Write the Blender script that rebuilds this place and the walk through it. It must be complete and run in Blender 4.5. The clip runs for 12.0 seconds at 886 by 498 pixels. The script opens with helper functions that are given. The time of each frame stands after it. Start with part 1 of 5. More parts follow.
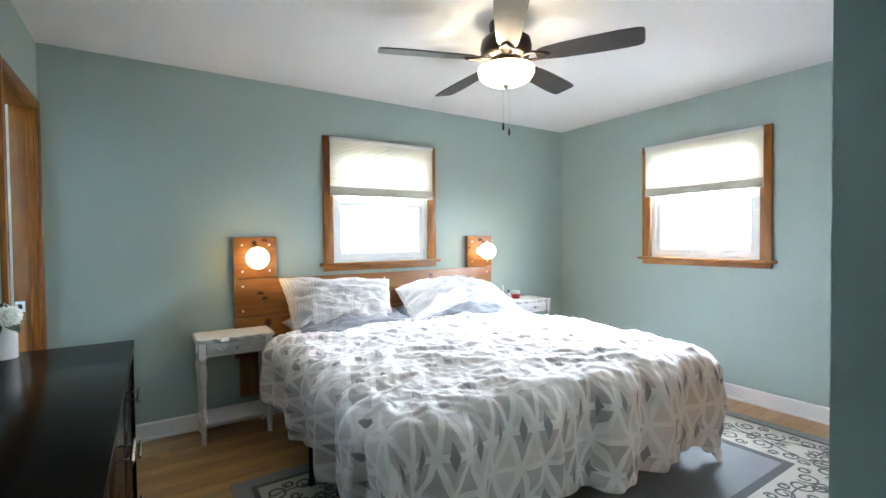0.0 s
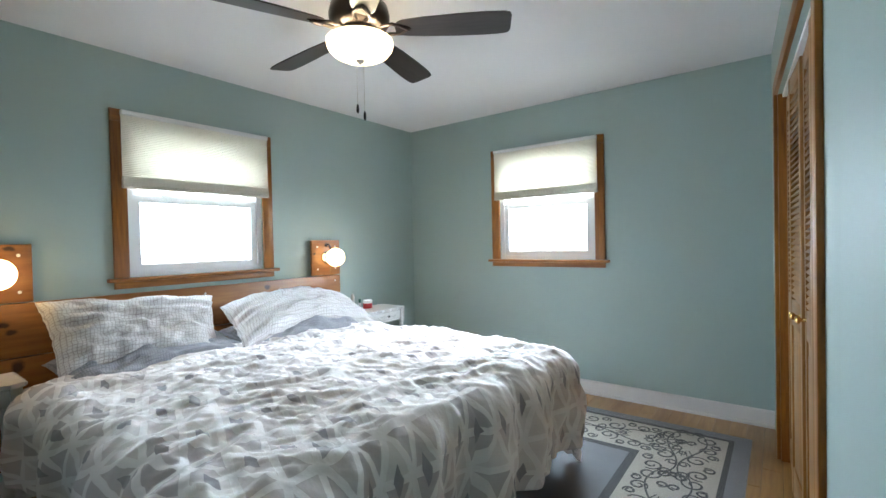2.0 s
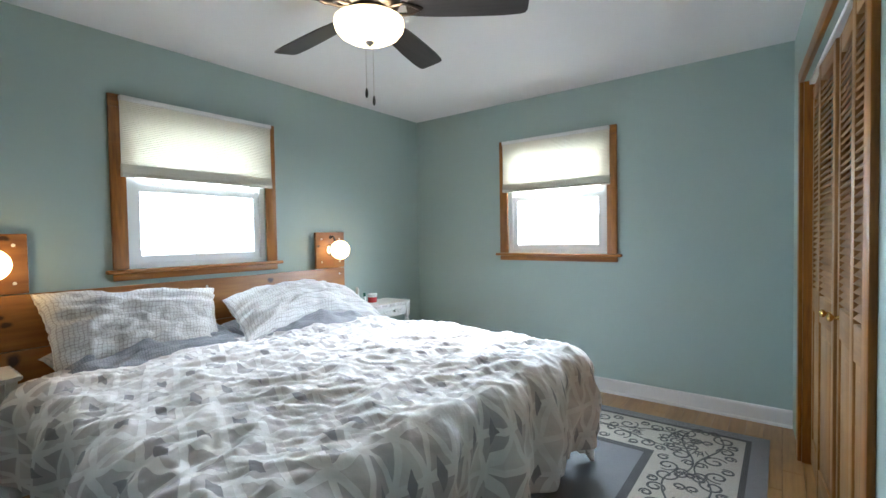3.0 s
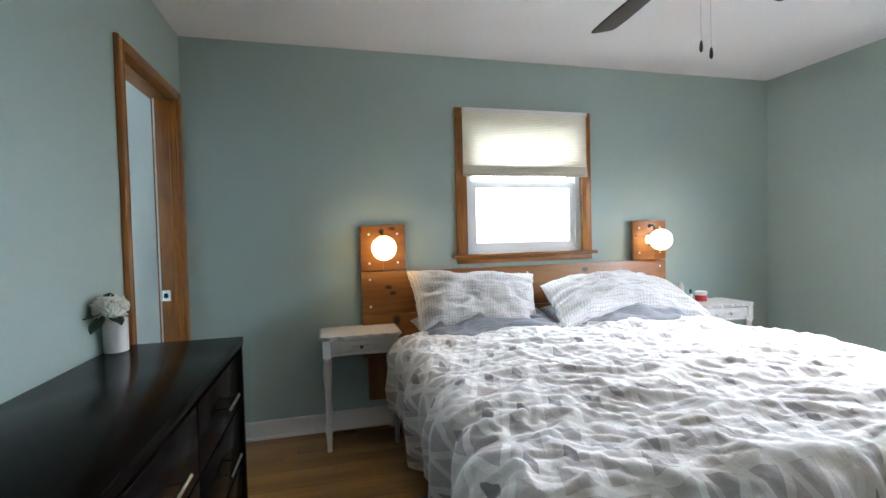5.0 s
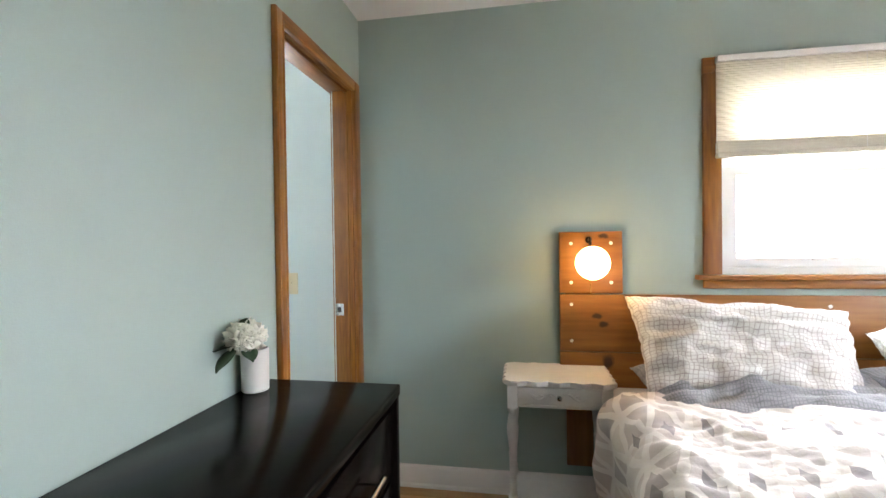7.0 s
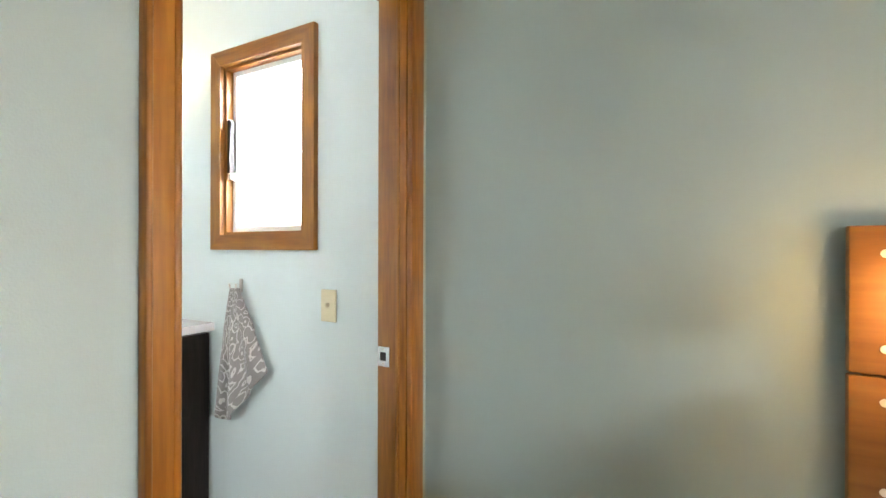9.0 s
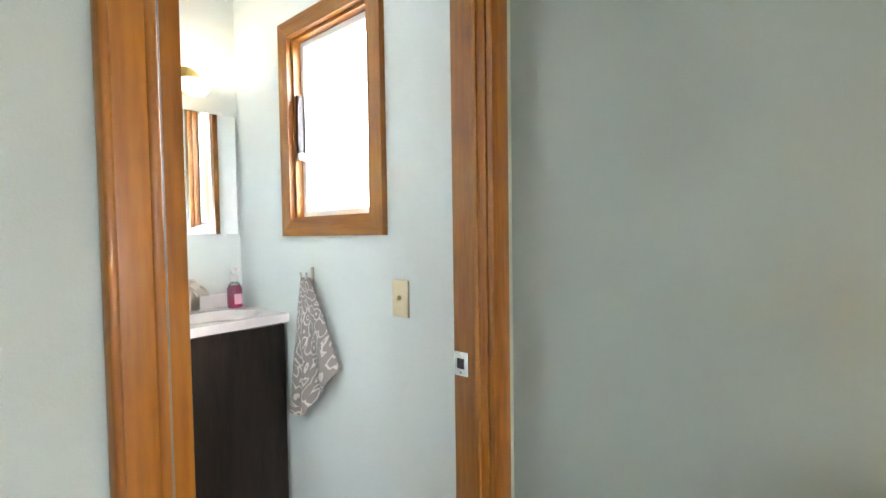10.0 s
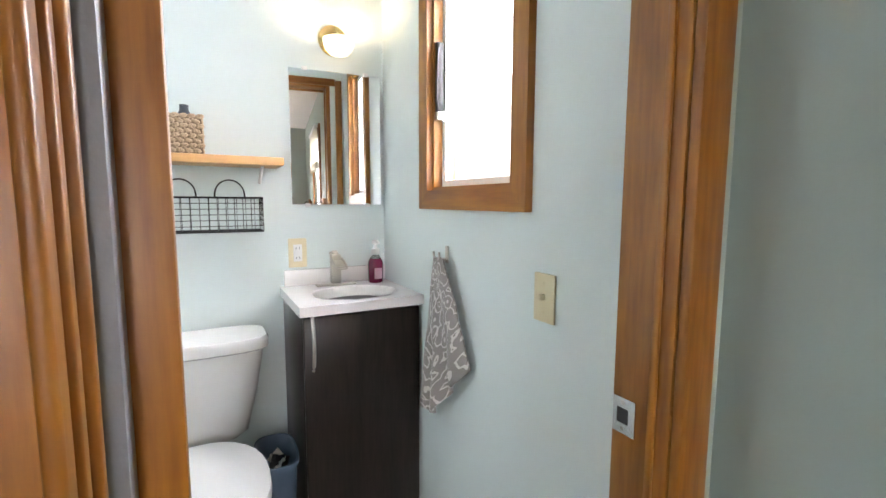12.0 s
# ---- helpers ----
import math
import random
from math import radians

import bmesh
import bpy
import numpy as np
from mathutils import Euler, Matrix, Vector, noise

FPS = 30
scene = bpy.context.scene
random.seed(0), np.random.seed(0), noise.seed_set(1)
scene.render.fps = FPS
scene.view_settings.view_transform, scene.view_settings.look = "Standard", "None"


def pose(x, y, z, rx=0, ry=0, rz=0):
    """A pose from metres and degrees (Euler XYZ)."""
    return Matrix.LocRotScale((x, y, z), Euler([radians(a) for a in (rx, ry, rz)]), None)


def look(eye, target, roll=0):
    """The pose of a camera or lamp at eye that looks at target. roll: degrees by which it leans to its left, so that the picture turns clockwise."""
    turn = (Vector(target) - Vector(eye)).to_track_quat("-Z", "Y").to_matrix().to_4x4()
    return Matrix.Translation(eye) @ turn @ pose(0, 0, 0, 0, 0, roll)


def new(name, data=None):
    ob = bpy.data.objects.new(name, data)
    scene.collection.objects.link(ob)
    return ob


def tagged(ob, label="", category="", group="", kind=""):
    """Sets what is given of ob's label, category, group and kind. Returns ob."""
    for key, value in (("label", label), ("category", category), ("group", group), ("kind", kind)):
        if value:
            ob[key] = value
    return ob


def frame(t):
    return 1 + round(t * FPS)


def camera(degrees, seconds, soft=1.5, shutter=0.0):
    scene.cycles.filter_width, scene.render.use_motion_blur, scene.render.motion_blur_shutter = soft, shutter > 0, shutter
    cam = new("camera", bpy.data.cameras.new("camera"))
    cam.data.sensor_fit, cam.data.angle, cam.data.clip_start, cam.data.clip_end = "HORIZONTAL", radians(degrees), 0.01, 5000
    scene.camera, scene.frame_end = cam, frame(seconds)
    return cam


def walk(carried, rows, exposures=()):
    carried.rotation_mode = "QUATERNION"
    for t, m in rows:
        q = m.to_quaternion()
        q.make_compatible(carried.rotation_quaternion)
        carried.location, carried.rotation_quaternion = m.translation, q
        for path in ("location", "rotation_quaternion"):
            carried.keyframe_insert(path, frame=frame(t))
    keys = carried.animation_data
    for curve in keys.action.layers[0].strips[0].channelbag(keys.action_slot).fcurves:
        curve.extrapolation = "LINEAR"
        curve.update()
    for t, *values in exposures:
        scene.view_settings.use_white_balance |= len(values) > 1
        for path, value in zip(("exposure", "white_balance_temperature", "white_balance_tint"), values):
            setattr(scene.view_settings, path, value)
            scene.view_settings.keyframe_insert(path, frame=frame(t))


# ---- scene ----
cam = camera(89.5, 12.0)
PATH = [
    (0, (0.546, -3.454, 1.285), (1.633, -1.776, 1.238), -0.6),
    (0.5, (0.615, -3.397, 1.278), (1.783, -1.774, 1.245), -0.9),
    (1, (0.64, -3.318, 1.267), (1.981, -1.835, 1.251), -1.2),
    (1.5, (0.706, -3.187, 1.279), (2.212, -1.871, 1.257), -1.3),
    (2, (0.738, -3.123, 1.273), (2.335, -1.92, 1.24), -1.3),
    (2.5, (0.765, -3.071, 1.267), (2.388, -1.904, 1.221), -1.1),
    (2.7, (0.774, -3.055, 1.265), (2.392, -1.881, 1.215), -1.0),
    (4.3, (0.818, -2.955, 1.255), (1.871, -1.256, 1.18), -1.5),
    (4.5, (0.845, -2.983, 1.259), (1.719, -1.186, 1.183), -1.3),
    (5, (0.825, -2.943, 1.222), (1.315, -1.005, 1.169), -1.5),
    (5.5, (0.832, -2.87, 1.215), (0.992, -0.877, 1.179), -1.6),
    (6, (0.792, -2.707, 1.219), (0.765, -0.707, 1.202), -1.3),
    (6.5, (0.779, -2.506, 1.23), (0.608, -0.514, 1.219), -1.0),
    (7, (0.833, -2.261, 1.258), (0.489, -0.291, 1.236), -0.8),
    (7.5, (0.837, -1.987, 1.249), (0.367, -0.043, 1.235), -0.2),
    (7.7, (0.841, -1.880, 1.249), (0.320, 0.051, 1.238), -0.2),
    (9.3, (0.699, -1.158, 1.26), (-0.345, 0.546, 1.252), 0.0),
    (9.5, (0.688, -1.137, 1.26), (-0.418, 0.529, 1.242), -0.23),
    (10, (0.594, -0.981, 1.255), (-0.69, 0.55, 1.186), -0.82),
    (10.5, (0.486, -0.873, 1.262), (-0.953, 0.511, 1.151), -0.53),
    (11, (0.427, -0.791, 1.276), (-1.159, 0.416, 1.108), -0.52),
    (11.5, (0.410, -0.744, 1.274), (-1.273, 0.322, 1.080), 0.3),
    (12, (0.391, -0.704, 1.277), (-1.358, 0.244, 1.068), 0.2),
]
walk(cam, [(t, look(eye, target, roll)) for t, eye, target, roll in PATH],
     [(0, 1.12, 6100, 10), (1.0, 0.79, 6050, 9), (2.7, 0.44, 6050, 8), (4.3, 0.45, 6050, 11), (5.5, 0.78, 6450, 13), (6.5, 1.10, 6800, 15),
      (7.7, 1.50, 7150, 18), (9.3, 1.55, 7500, 21), (10.5, 1.40, 7500, 22), (12.0, 1.08, 7300, 22)])

# ---- light ----
world = bpy.data.worlds.new("overcast_sky")
scene.world = world
world.use_nodes = True
wn = world.node_tree
sky = wn.nodes.new("ShaderNodeTexSky")
sky.sky_type, sky.sun_disc = "NISHITA", False
sky.sun_elevation, sky.sun_rotation = radians(24), radians(92)
wn.nodes["Background"].inputs["Strength"].default_value = 0.12
wn.links.new(sky.outputs[0], wn.nodes["Background"].inputs["Color"])
sun_data = bpy.data.lights.new("sun", "SUN")
sun_data.energy, sun_data.angle, sun_data.color = 5.0, radians(10), (1.0, 0.97, 0.93)
sun = new("sun", sun_data)
sun.matrix_world = look((10, -1.75, 4.05), (2.6, -1.45, 0.68))


def window_light(name, eye, target, sx, sz, watts, color):
    d = bpy.data.lights.new(name, "AREA")
    d.shape, d.size, d.size_y, d.energy, d.color = "RECTANGLE", sx, sz, watts, color
    ob = new(name, d)
    ob.matrix_world = look(eye, target)
    return ob


DAY = (0.77, 0.89, 1.0)
window_light("north_window_daylight", (2.18, 0.42, 1.70), (2.18, -1.8, 0.80), 1.0, 1.1, 104, DAY)
window_light("east_window_daylight", (4.82, -1.50, 1.90), (2.9, -1.45, 0.62), 1.0, 1.1, 270, DAY)
window_light("bathroom_window_daylight", (-0.75, 0.40, 1.70), (-0.75, -1.0, 1.2), 0.6, 0.85, 44, DAY)


# ---- materials ----
def mat(name, color, rough=0.5, metal=0.0, vary=0.08, scale=6.0, bump=0.1, fine=120.0, sheen=0.0, coat=0.0, spec=0.5):
    m = bpy.data.materials.new(name)
    m.use_nodes = True
    n, l = m.node_tree.nodes, m.node_tree.links
    b = n["Principled BSDF"]
    b.inputs["Roughness"].default_value, b.inputs["Metallic"].default_value = rough, metal
    b.inputs["Sheen Weight"].default_value, b.inputs["Coat Weight"].default_value = sheen, coat
    b.inputs["Specular IOR Level"].default_value = spec
    tc = n.new("ShaderNodeTexCoord")
    big = n.new("ShaderNodeTexNoise")
    big.inputs["Scale"].default_value, big.inputs["Detail"].default_value = scale, 4
    l.new(tc.outputs["Object"], big.inputs["Vector"])
    mix = n.new("ShaderNodeMix")
    mix.data_type = "RGBA"
    mix.inputs[6].default_value = (*[c * (1 - vary) for c in color], 1)
    mix.inputs[7].default_value = (*[min(1, c * (1 + vary)) for c in color], 1)
    l.new(big.outputs["Fac"], mix.inputs["Factor"])
    l.new(mix.outputs[2], b.inputs["Base Color"])
    if bump:
        small = n.new("ShaderNodeTexNoise")
        small.inputs["Scale"].default_value, small.inputs["Detail"].default_value = fine, 3
        l.new(tc.outputs["Object"], small.inputs["Vector"])
        bp = n.new("ShaderNodeBump")
        bp.inputs["Strength"].default_value, bp.inputs["Distance"].default_value = bump, 0.004
        l.new(small.outputs["Fac"], bp.inputs["Height"])
        l.new(bp.outputs["Normal"], b.inputs["Normal"])
    return m


def math_node(n, l, op, a, b=None, c=None):
    q = n.new("ShaderNodeMath")
    q.operation = op
    for i, v in enumerate((a, b, c)):
        if v is None:
            continue
        if isinstance(v, (int, float)):
            q.inputs[i].default_value = v
        else:
            l.new(v, q.inputs[i])
    return q.outputs[0]


def wood(name, dark, light, axis="X", rough=0.4, grain=9.0, bump=0.12, knots=(), coat=0.0, piece=0.0):
    m = bpy.data.materials.new(name)
    m.use_nodes = True
    n, l = m.node_tree.nodes, m.node_tree.links
    b = n["Principled BSDF"]
    b.inputs["Roughness"].default_value, b.inputs["Coat Weight"].default_value = rough, coat
    b.inputs["Coat Roughness"].default_value = 0.25
    tc, mp = n.new("ShaderNodeTexCoord"), n.new("ShaderNodeMapping")
    s = [grain, grain, grain]
    s["XYZ".index(axis)] = grain * 0.09
    mp.inputs["Scale"].default_value = s
    l.new(tc.outputs["Object"], mp.inputs["Vector"])
    info = n.new("ShaderNodeObjectInfo")
    shift = n.new("ShaderNodeVectorMath")
    shift.operation = "MULTIPLY_ADD"
    shift.inputs[1].default_value = (17, 11, 13)
    l.new(info.outputs["Random"], shift.inputs[0])
    l.new(mp.outputs[0], shift.inputs[2])
    n1, n2 = n.new("ShaderNodeTexNoise"), n.new("ShaderNodeTexNoise")
    n1.inputs["Scale"].default_value, n1.inputs["Detail"].default_value, n1.inputs["Distortion"].default_value = 1.2, 5, 0.9
    n2.inputs["Scale"].default_value, n2.inputs["Detail"].default_value = 9.0, 6
    l.new(shift.outputs[0], n1.inputs["Vector"])
    l.new(shift.outputs[0], n2.inputs["Vector"])
    add = n.new("ShaderNodeMath")
    add.operation = "MULTIPLY_ADD"
    add.inputs[1].default_value = 0.45
    l.new(n2.outputs["Fac"], add.inputs[0])
    half = n.new("ShaderNodeMath")
    half.operation = "MULTIPLY"
    half.inputs[1].default_value = 0.6
    l.new(n1.outputs["Fac"], half.inputs[0])
    l.new(half.outputs[0], add.inputs[2])
    ramp = n.new("ShaderNodeValToRGB")
    ramp.color_ramp.elements[0].position, ramp.color_ramp.elements[0].color = 0.36, (*dark, 1)
    ramp.color_ramp.elements[1].position, ramp.color_ramp.elements[1].color = 0.66, (*light, 1)
    l.new(add.outputs[0], ramp.inputs[0])
    out = ramp.outputs[0]
    if piece:
        hsv = n.new("ShaderNodeHueSaturation")
        mr = n.new("ShaderNodeMapRange")
        mr.inputs[3].default_value, mr.inputs[4].default_value = 1 - piece, 1 + piece
        l.new(info.outputs["Random"], mr.inputs[0])
        l.new(mr.outputs[0], hsv.inputs["Value"])
        l.new(out, hsv.inputs["Color"])
        out = hsv.outputs[0]
    if knots:
        sep = n.new("ShaderNodeSeparateXYZ")
        wob = n.new("ShaderNodeVectorMath")
        wob.operation = "MULTIPLY_ADD"
        wob.inputs[1].default_value = (0.03, 0, 0.03)
        wn3 = n.new("ShaderNodeTexNoise")
        wn3.inputs["Scale"].default_value = 22
        l.new(tc.outputs["Object"], wn3.inputs["Vector"])
        l.new(wn3.outputs["Color"], wob.inputs[0])
        l.new(tc.outputs["Object"], wob.inputs[2])
        l.new(wob.outputs[0], sep.inputs[0])
        fac = None
        for kx, kz, rx, rz in knots:
            dx = math_node(n, l, "MULTIPLY", math_node(n, l, "SUBTRACT", sep.outputs[0], kx + 0.015), 1 / rx)
            dz = math_node(n, l, "MULTIPLY", math_node(n, l, "SUBTRACT", sep.outputs[2], kz + 0.015), 1 / rz)
            q = math_node(n, l, "SUBTRACT", 1.35, math_node(n, l, "SQRT", math_node(n, l, "ADD", math_node(n, l, "MULTIPLY", dx, dx), math_node(n, l, "MULTIPLY", dz, dz))))
            fac = q if fac is None else math_node(n, l, "MAXIMUM", fac, q)
        kr = n.new("ShaderNodeValToRGB")
        kr.color_ramp.elements[0].position, kr.color_ramp.elements[0].color = 0.0, (1, 1, 1, 1)
        kr.color_ramp.elements[1].position, kr.color_ramp.elements[1].color = 0.7, (0.16, 0.13, 0.12, 1)
        l.new(fac, kr.inputs[0])
        mul = n.new("ShaderNodeMix")
        mul.data_type, mul.blend_type = "RGBA", "MULTIPLY"
        mul.inputs["Factor"].default_value = 1
        l.new(out, mul.inputs[6])
        l.new(kr.outputs[0], mul.inputs[7])
        out = mul.outputs[2]
    l.new(out, b.inputs["Base Color"])
    bp = n.new("ShaderNodeBump")
    bp.inputs["Strength"].default_value, bp.inputs["Distance"].default_value = bump, 0.003
    l.new(n2.outputs["Fac"], bp.inputs["Height"])
    l.new(bp.outputs["Normal"], b.inputs["Normal"])
    return m


def glow(name, color, strength):
    m = bpy.data.materials.new(name)
    m.use_nodes = True
    b = m.node_tree.nodes["Principled BSDF"]
    b.inputs["Base Color"].default_value = (0.9, 0.88, 0.82, 1)
    b.inputs["Emission Color"].default_value, b.inputs["Emission Strength"].default_value = (*color, 1), strength
    b.inputs["Roughness"].default_value = 0.35
    return m


def glass(name, color=(1, 1, 1), rough=0.0):
    m = bpy.data.materials.new(name)
    m.use_nodes = True
    b = m.node_tree.nodes["Principled BSDF"]
    b.inputs["Base Color"].default_value = (*color, 1)
    b.inputs["Transmission Weight"].default_value, b.inputs["Roughness"].default_value = 1, rough
    b.inputs["IOR"].default_value = 1.45
    return m


def duvet_cloth():
    """Off-white cotton printed with grey triangles between pale crossing bands."""
    m = bpy.data.materials.new("printed_cotton")
    m.use_nodes = True
    n, l = m.node_tree.nodes, m.node_tree.links
    b = n["Principled BSDF"]
    b.inputs["Roughness"].default_value, b.inputs["Sheen Weight"].default_value = 0.85, 0.15
    uv = n.new("ShaderNodeUVMap")
    warp = n.new("ShaderNodeTexNoise")
    warp.inputs["Scale"].default_value = 5
    l.new(uv.outputs[0], warp.inputs["Vector"])
    wv = n.new("ShaderNodeVectorMath")
    wv.operation = "MULTIPLY_ADD"
    wv.inputs[1].default_value = (0.016, 0.016, 0)
    l.new(warp.outputs["Color"], wv.inputs[0])
    l.new(uv.outputs[0], wv.inputs[2])
    sep = n.new("ShaderNodeSeparateXYZ")
    l.new(wv.outputs[0], sep.inputs[0])
    u, v = sep.outputs[0], sep.outputs[1]
    cells, lines, near = [], [], []
    for a, c, w in ((9.0, 3.4, 0.105), (-9.0, 3.4, 0.105), (0.0, 6.8, 0.085), (4.5, 1.7, 0.07)):
        q = math_node(n, l, "ADD", math_node(n, l, "MULTIPLY", u, a), math_node(n, l, "MULTIPLY", v, c))
        cells.append(math_node(n, l, "FLOOR", q))
        near.append(math_node(n, l, "LESS_THAN", math_node(n, l, "ABSOLUTE", math_node(n, l, "SUBTRACT", math_node(n, l, "FRACT", q), 0.5)), 0.16))
        f = math_node(n, l, "ABSOLUTE", math_node(n, l, "SUBTRACT", math_node(n, l, "FRACT", q), 0.5))
        lines.append(math_node(n, l, "GREATER_THAN", f, 0.5 - w))
    comb = n.new("ShaderNodeCombineXYZ")
    for i in range(3):
        l.new(cells[i], comb.inputs[i])
    wn2 = n.new("ShaderNodeTexWhiteNoise")
    wn2.noise_dimensions = "4D"
    l.new(comb.outputs[0], wn2.inputs["Vector"])
    l.new(cells[3], wn2.inputs["W"])
    ramp = n.new("ShaderNodeValToRGB")
    ramp.color_ramp.interpolation = "CONSTANT"
    e = ramp.color_ramp.elements
    e[0].position, e[0].color = 0.0, (0.66, 0.595, 0.575, 1)
    e[1].position, e[1].color = 0.30, (0.74, 0.675, 0.65, 1)
    for p, c in ((0.55, (0.56, 0.505, 0.50, 1)), (0.72, (0.81, 0.755, 0.725, 1)), (0.965, (0.44, 0.40, 0.40, 1))):
        k = e.new(p)
        k.color = c
    l.new(wn2.outputs["Value"], ramp.inputs[0])
    any_line = math_node(n, l, "MAXIMUM", math_node(n, l, "MAXIMUM", lines[0], lines[1]), lines[2])
    mix = n.new("ShaderNodeMix")
    mix.data_type = "RGBA"
    mix.inputs[7].default_value = (0.92, 0.875, 0.85, 1)
    l.new(any_line, mix.inputs["Factor"])
    l.new(ramp.outputs[0], mix.inputs[6])
    # small dark diamonds on every other row
    odd = math_node(n, l, "FLOORED_MODULO", math_node(n, l, "ADD", cells[0], cells[1]), 2.0)
    dia = math_node(n, l, "MULTIPLY", math_node(n, l, "MULTIPLY", near[0], near[1]), odd)
    dark = n.new("ShaderNodeMix")
    dark.data_type = "RGBA"
    dark.inputs[7].default_value = (0.33, 0.30, 0.305, 1)
    l.new(dia, dark.inputs["Factor"])
    l.new(mix.outputs[2], dark.inputs[6])
    mix = dark
    soft = n.new("ShaderNodeTexNoise")
    soft.inputs["Scale"].default_value, soft.inputs["Detail"].default_value = 60, 3
    l.new(uv.outputs[0], soft.inputs["Vector"])
    l.new(mix.outputs[2], b.inputs["Base Color"])
    bp = n.new("ShaderNodeBump")
    bp.inputs["Strength"].default_value, bp.inputs["Distance"].default_value = 0.25, 0.006
    l.new(soft.outputs["Fac"], bp.inputs["Height"])
    l.new(bp.outputs["Normal"], b.inputs["Normal"])
    return m


def checked_cloth(name, ground, thread, step, width):
    """Cotton with a woven grid of thin uneven lines."""
    m = bpy.data.materials.new(name)
    m.use_nodes = True
    n, l = m.node_tree.nodes, m.node_tree.links
    b = n["Principled BSDF"]
    b.inputs["Roughness"].default_value, b.inputs["Sheen Weight"].default_value = 0.85, 0.15
    uv = n.new("ShaderNodeUVMap")
    warp = n.new("ShaderNodeTexNoise")
    warp.inputs["Scale"].default_value = 9
    l.new(uv.outputs[0], warp.inputs["Vector"])
    wv = n.new("ShaderNodeVectorMath")
    wv.operation = "MULTIPLY_ADD"
    wv.inputs[1].default_value = (0.03, 0.03, 0)
    l.new(warp.outputs["Color"], wv.inputs[0])
    l.new(uv.outputs[0], wv.inputs[2])
    sep = n.new("ShaderNodeSeparateXYZ")
    l.new(wv.outputs[0], sep.inputs[0])
    f = []
    for i, s in ((0, 1.0), (1, 1.3)):
        q = math_node(n, l, "FRACT", math_node(n, l, "MULTIPLY", sep.outputs[i], s / step))
        f.append(math_node(n, l, "LESS_THAN", q, width))
    line = math_node(n, l, "MAXIMUM", f[0], f[1])
    brk = n.new("ShaderNodeTexNoise")
    brk.inputs["Scale"].default_value = 45
    l.new(uv.outputs[0], brk.inputs["Vector"])
    fac = math_node(n, l, "MULTIPLY", line, math_node(n, l, "MULTIPLY", brk.outputs["Fac"], 1.5))
    mix = n.new("ShaderNodeMix")
    mix.data_type = "RGBA"
    mix.inputs[6].default_value, mix.inputs[7].default_value = (*ground, 1), (*thread, 1)
    l.new(fac, mix.inputs["Factor"])
    l.new(mix.outputs[2], b.inputs["Base Color"])
    bp = n.new("ShaderNodeBump")
    bp.inputs["Strength"].default_value, bp.inputs["Distance"].default_value = 0.35, 0.004
    l.new(brk.outputs["Fac"], bp.inputs["Height"])
    l.new(bp.outputs["Normal"], b.inputs["Normal"])
    return m


def scroll_cloth():
    """Taupe terry cloth with raised pale curling lines."""
    m = mat("scroll_terry", (0.27, 0.245, 0.235), 0.95, vary=0.12, bump=0.6, fine=420, sheen=0.3)
    n, l = m.node_tree.nodes, m.node_tree.links
    b = n["Principled BSDF"]
    uv = n.new("ShaderNodeUVMap")
    vo = n.new("ShaderNodeTexVoronoi")
    vo.inputs["Scale"].default_value = 17
    no = n.new("ShaderNodeTexNoise")
    no.inputs["Scale"].default_value = 14
    l.new(uv.outputs[0], vo.inputs["Vector"])
    l.new(uv.outputs[0], no.inputs["Vector"])
    q = math_node(n, l, "FRACT", math_node(n, l, "MULTIPLY_ADD", vo.outputs["Distance"], 2.6, math_node(n, l, "MULTIPLY", no.outputs["Fac"], 2.4)))
    line = math_node(n, l, "LESS_THAN", math_node(n, l, "ABSOLUTE", math_node(n, l, "SUBTRACT", q, 0.5)), 0.12)
    mix = n.new("ShaderNodeMix")
    mix.data_type = "RGBA"
    mix.inputs[6].default_value, mix.inputs[7].default_value = (0.27, 0.245, 0.235, 1), (0.60, 0.57, 0.54, 1)
    l.new(line, mix.inputs["Factor"])
    l.new(mix.outputs[2], b.inputs["Base Color"])
    return m


def shade_cloth():
    m = bpy.data.materials.new("pleated_shade_fabric")
    m.use_nodes = True
    n, l = m.node_tree.nodes, m.node_tree.links
    b = n["Principled BSDF"]
    b.inputs["Base Color"].default_value = (0.80, 0.76, 0.66, 1)
    b.inputs["Roughness"].default_value = 0.9
    tr = n.new("ShaderNodeBsdfTranslucent")
    tr.inputs["Color"].default_value = (0.92, 0.90, 0.83, 1)
    ms = n.new("ShaderNodeMixShader")
    ms.inputs[0].default_value = 0.34
    l.new(b.outputs[0], ms.inputs[1])
    l.new(tr.outputs[0], ms.inputs[2])
    l.new(ms.outputs[0], n["Material Output"].inputs[0])
    return m


KNOTS = ((1.185, 0.905, 0.022, 0.014), (1.215, 0.868, 0.020, 0.014), (1.430, 0.985, 0.030, 0.018), (1.215, 1.285, 0.018, 0.012), (1.235, 0.690, 0.022, 0.030), (2.02, 0.93, 0.02, 0.014), (3.05, 1.20, 0.014, 0.010), (2.62, 0.96, 0.022, 0.014), (3.22, 0.86, 0.02, 0.014))
GREEN = mat("sage_green_wall_paint", (0.362, 0.455, 0.430), 0.55, vary=0.03, scale=1.5, bump=0.12, fine=260)
PALE = mat("pale_blue_wall_paint", (0.66, 0.74, 0.73), 0.5, vary=0.03, scale=1.5, bump=0.12, fine=260)
CEIL = mat("white_ceiling_paint", (0.80, 0.80, 0.81), 0.8, vary=0.03, scale=2, bump=0.2, fine=180)
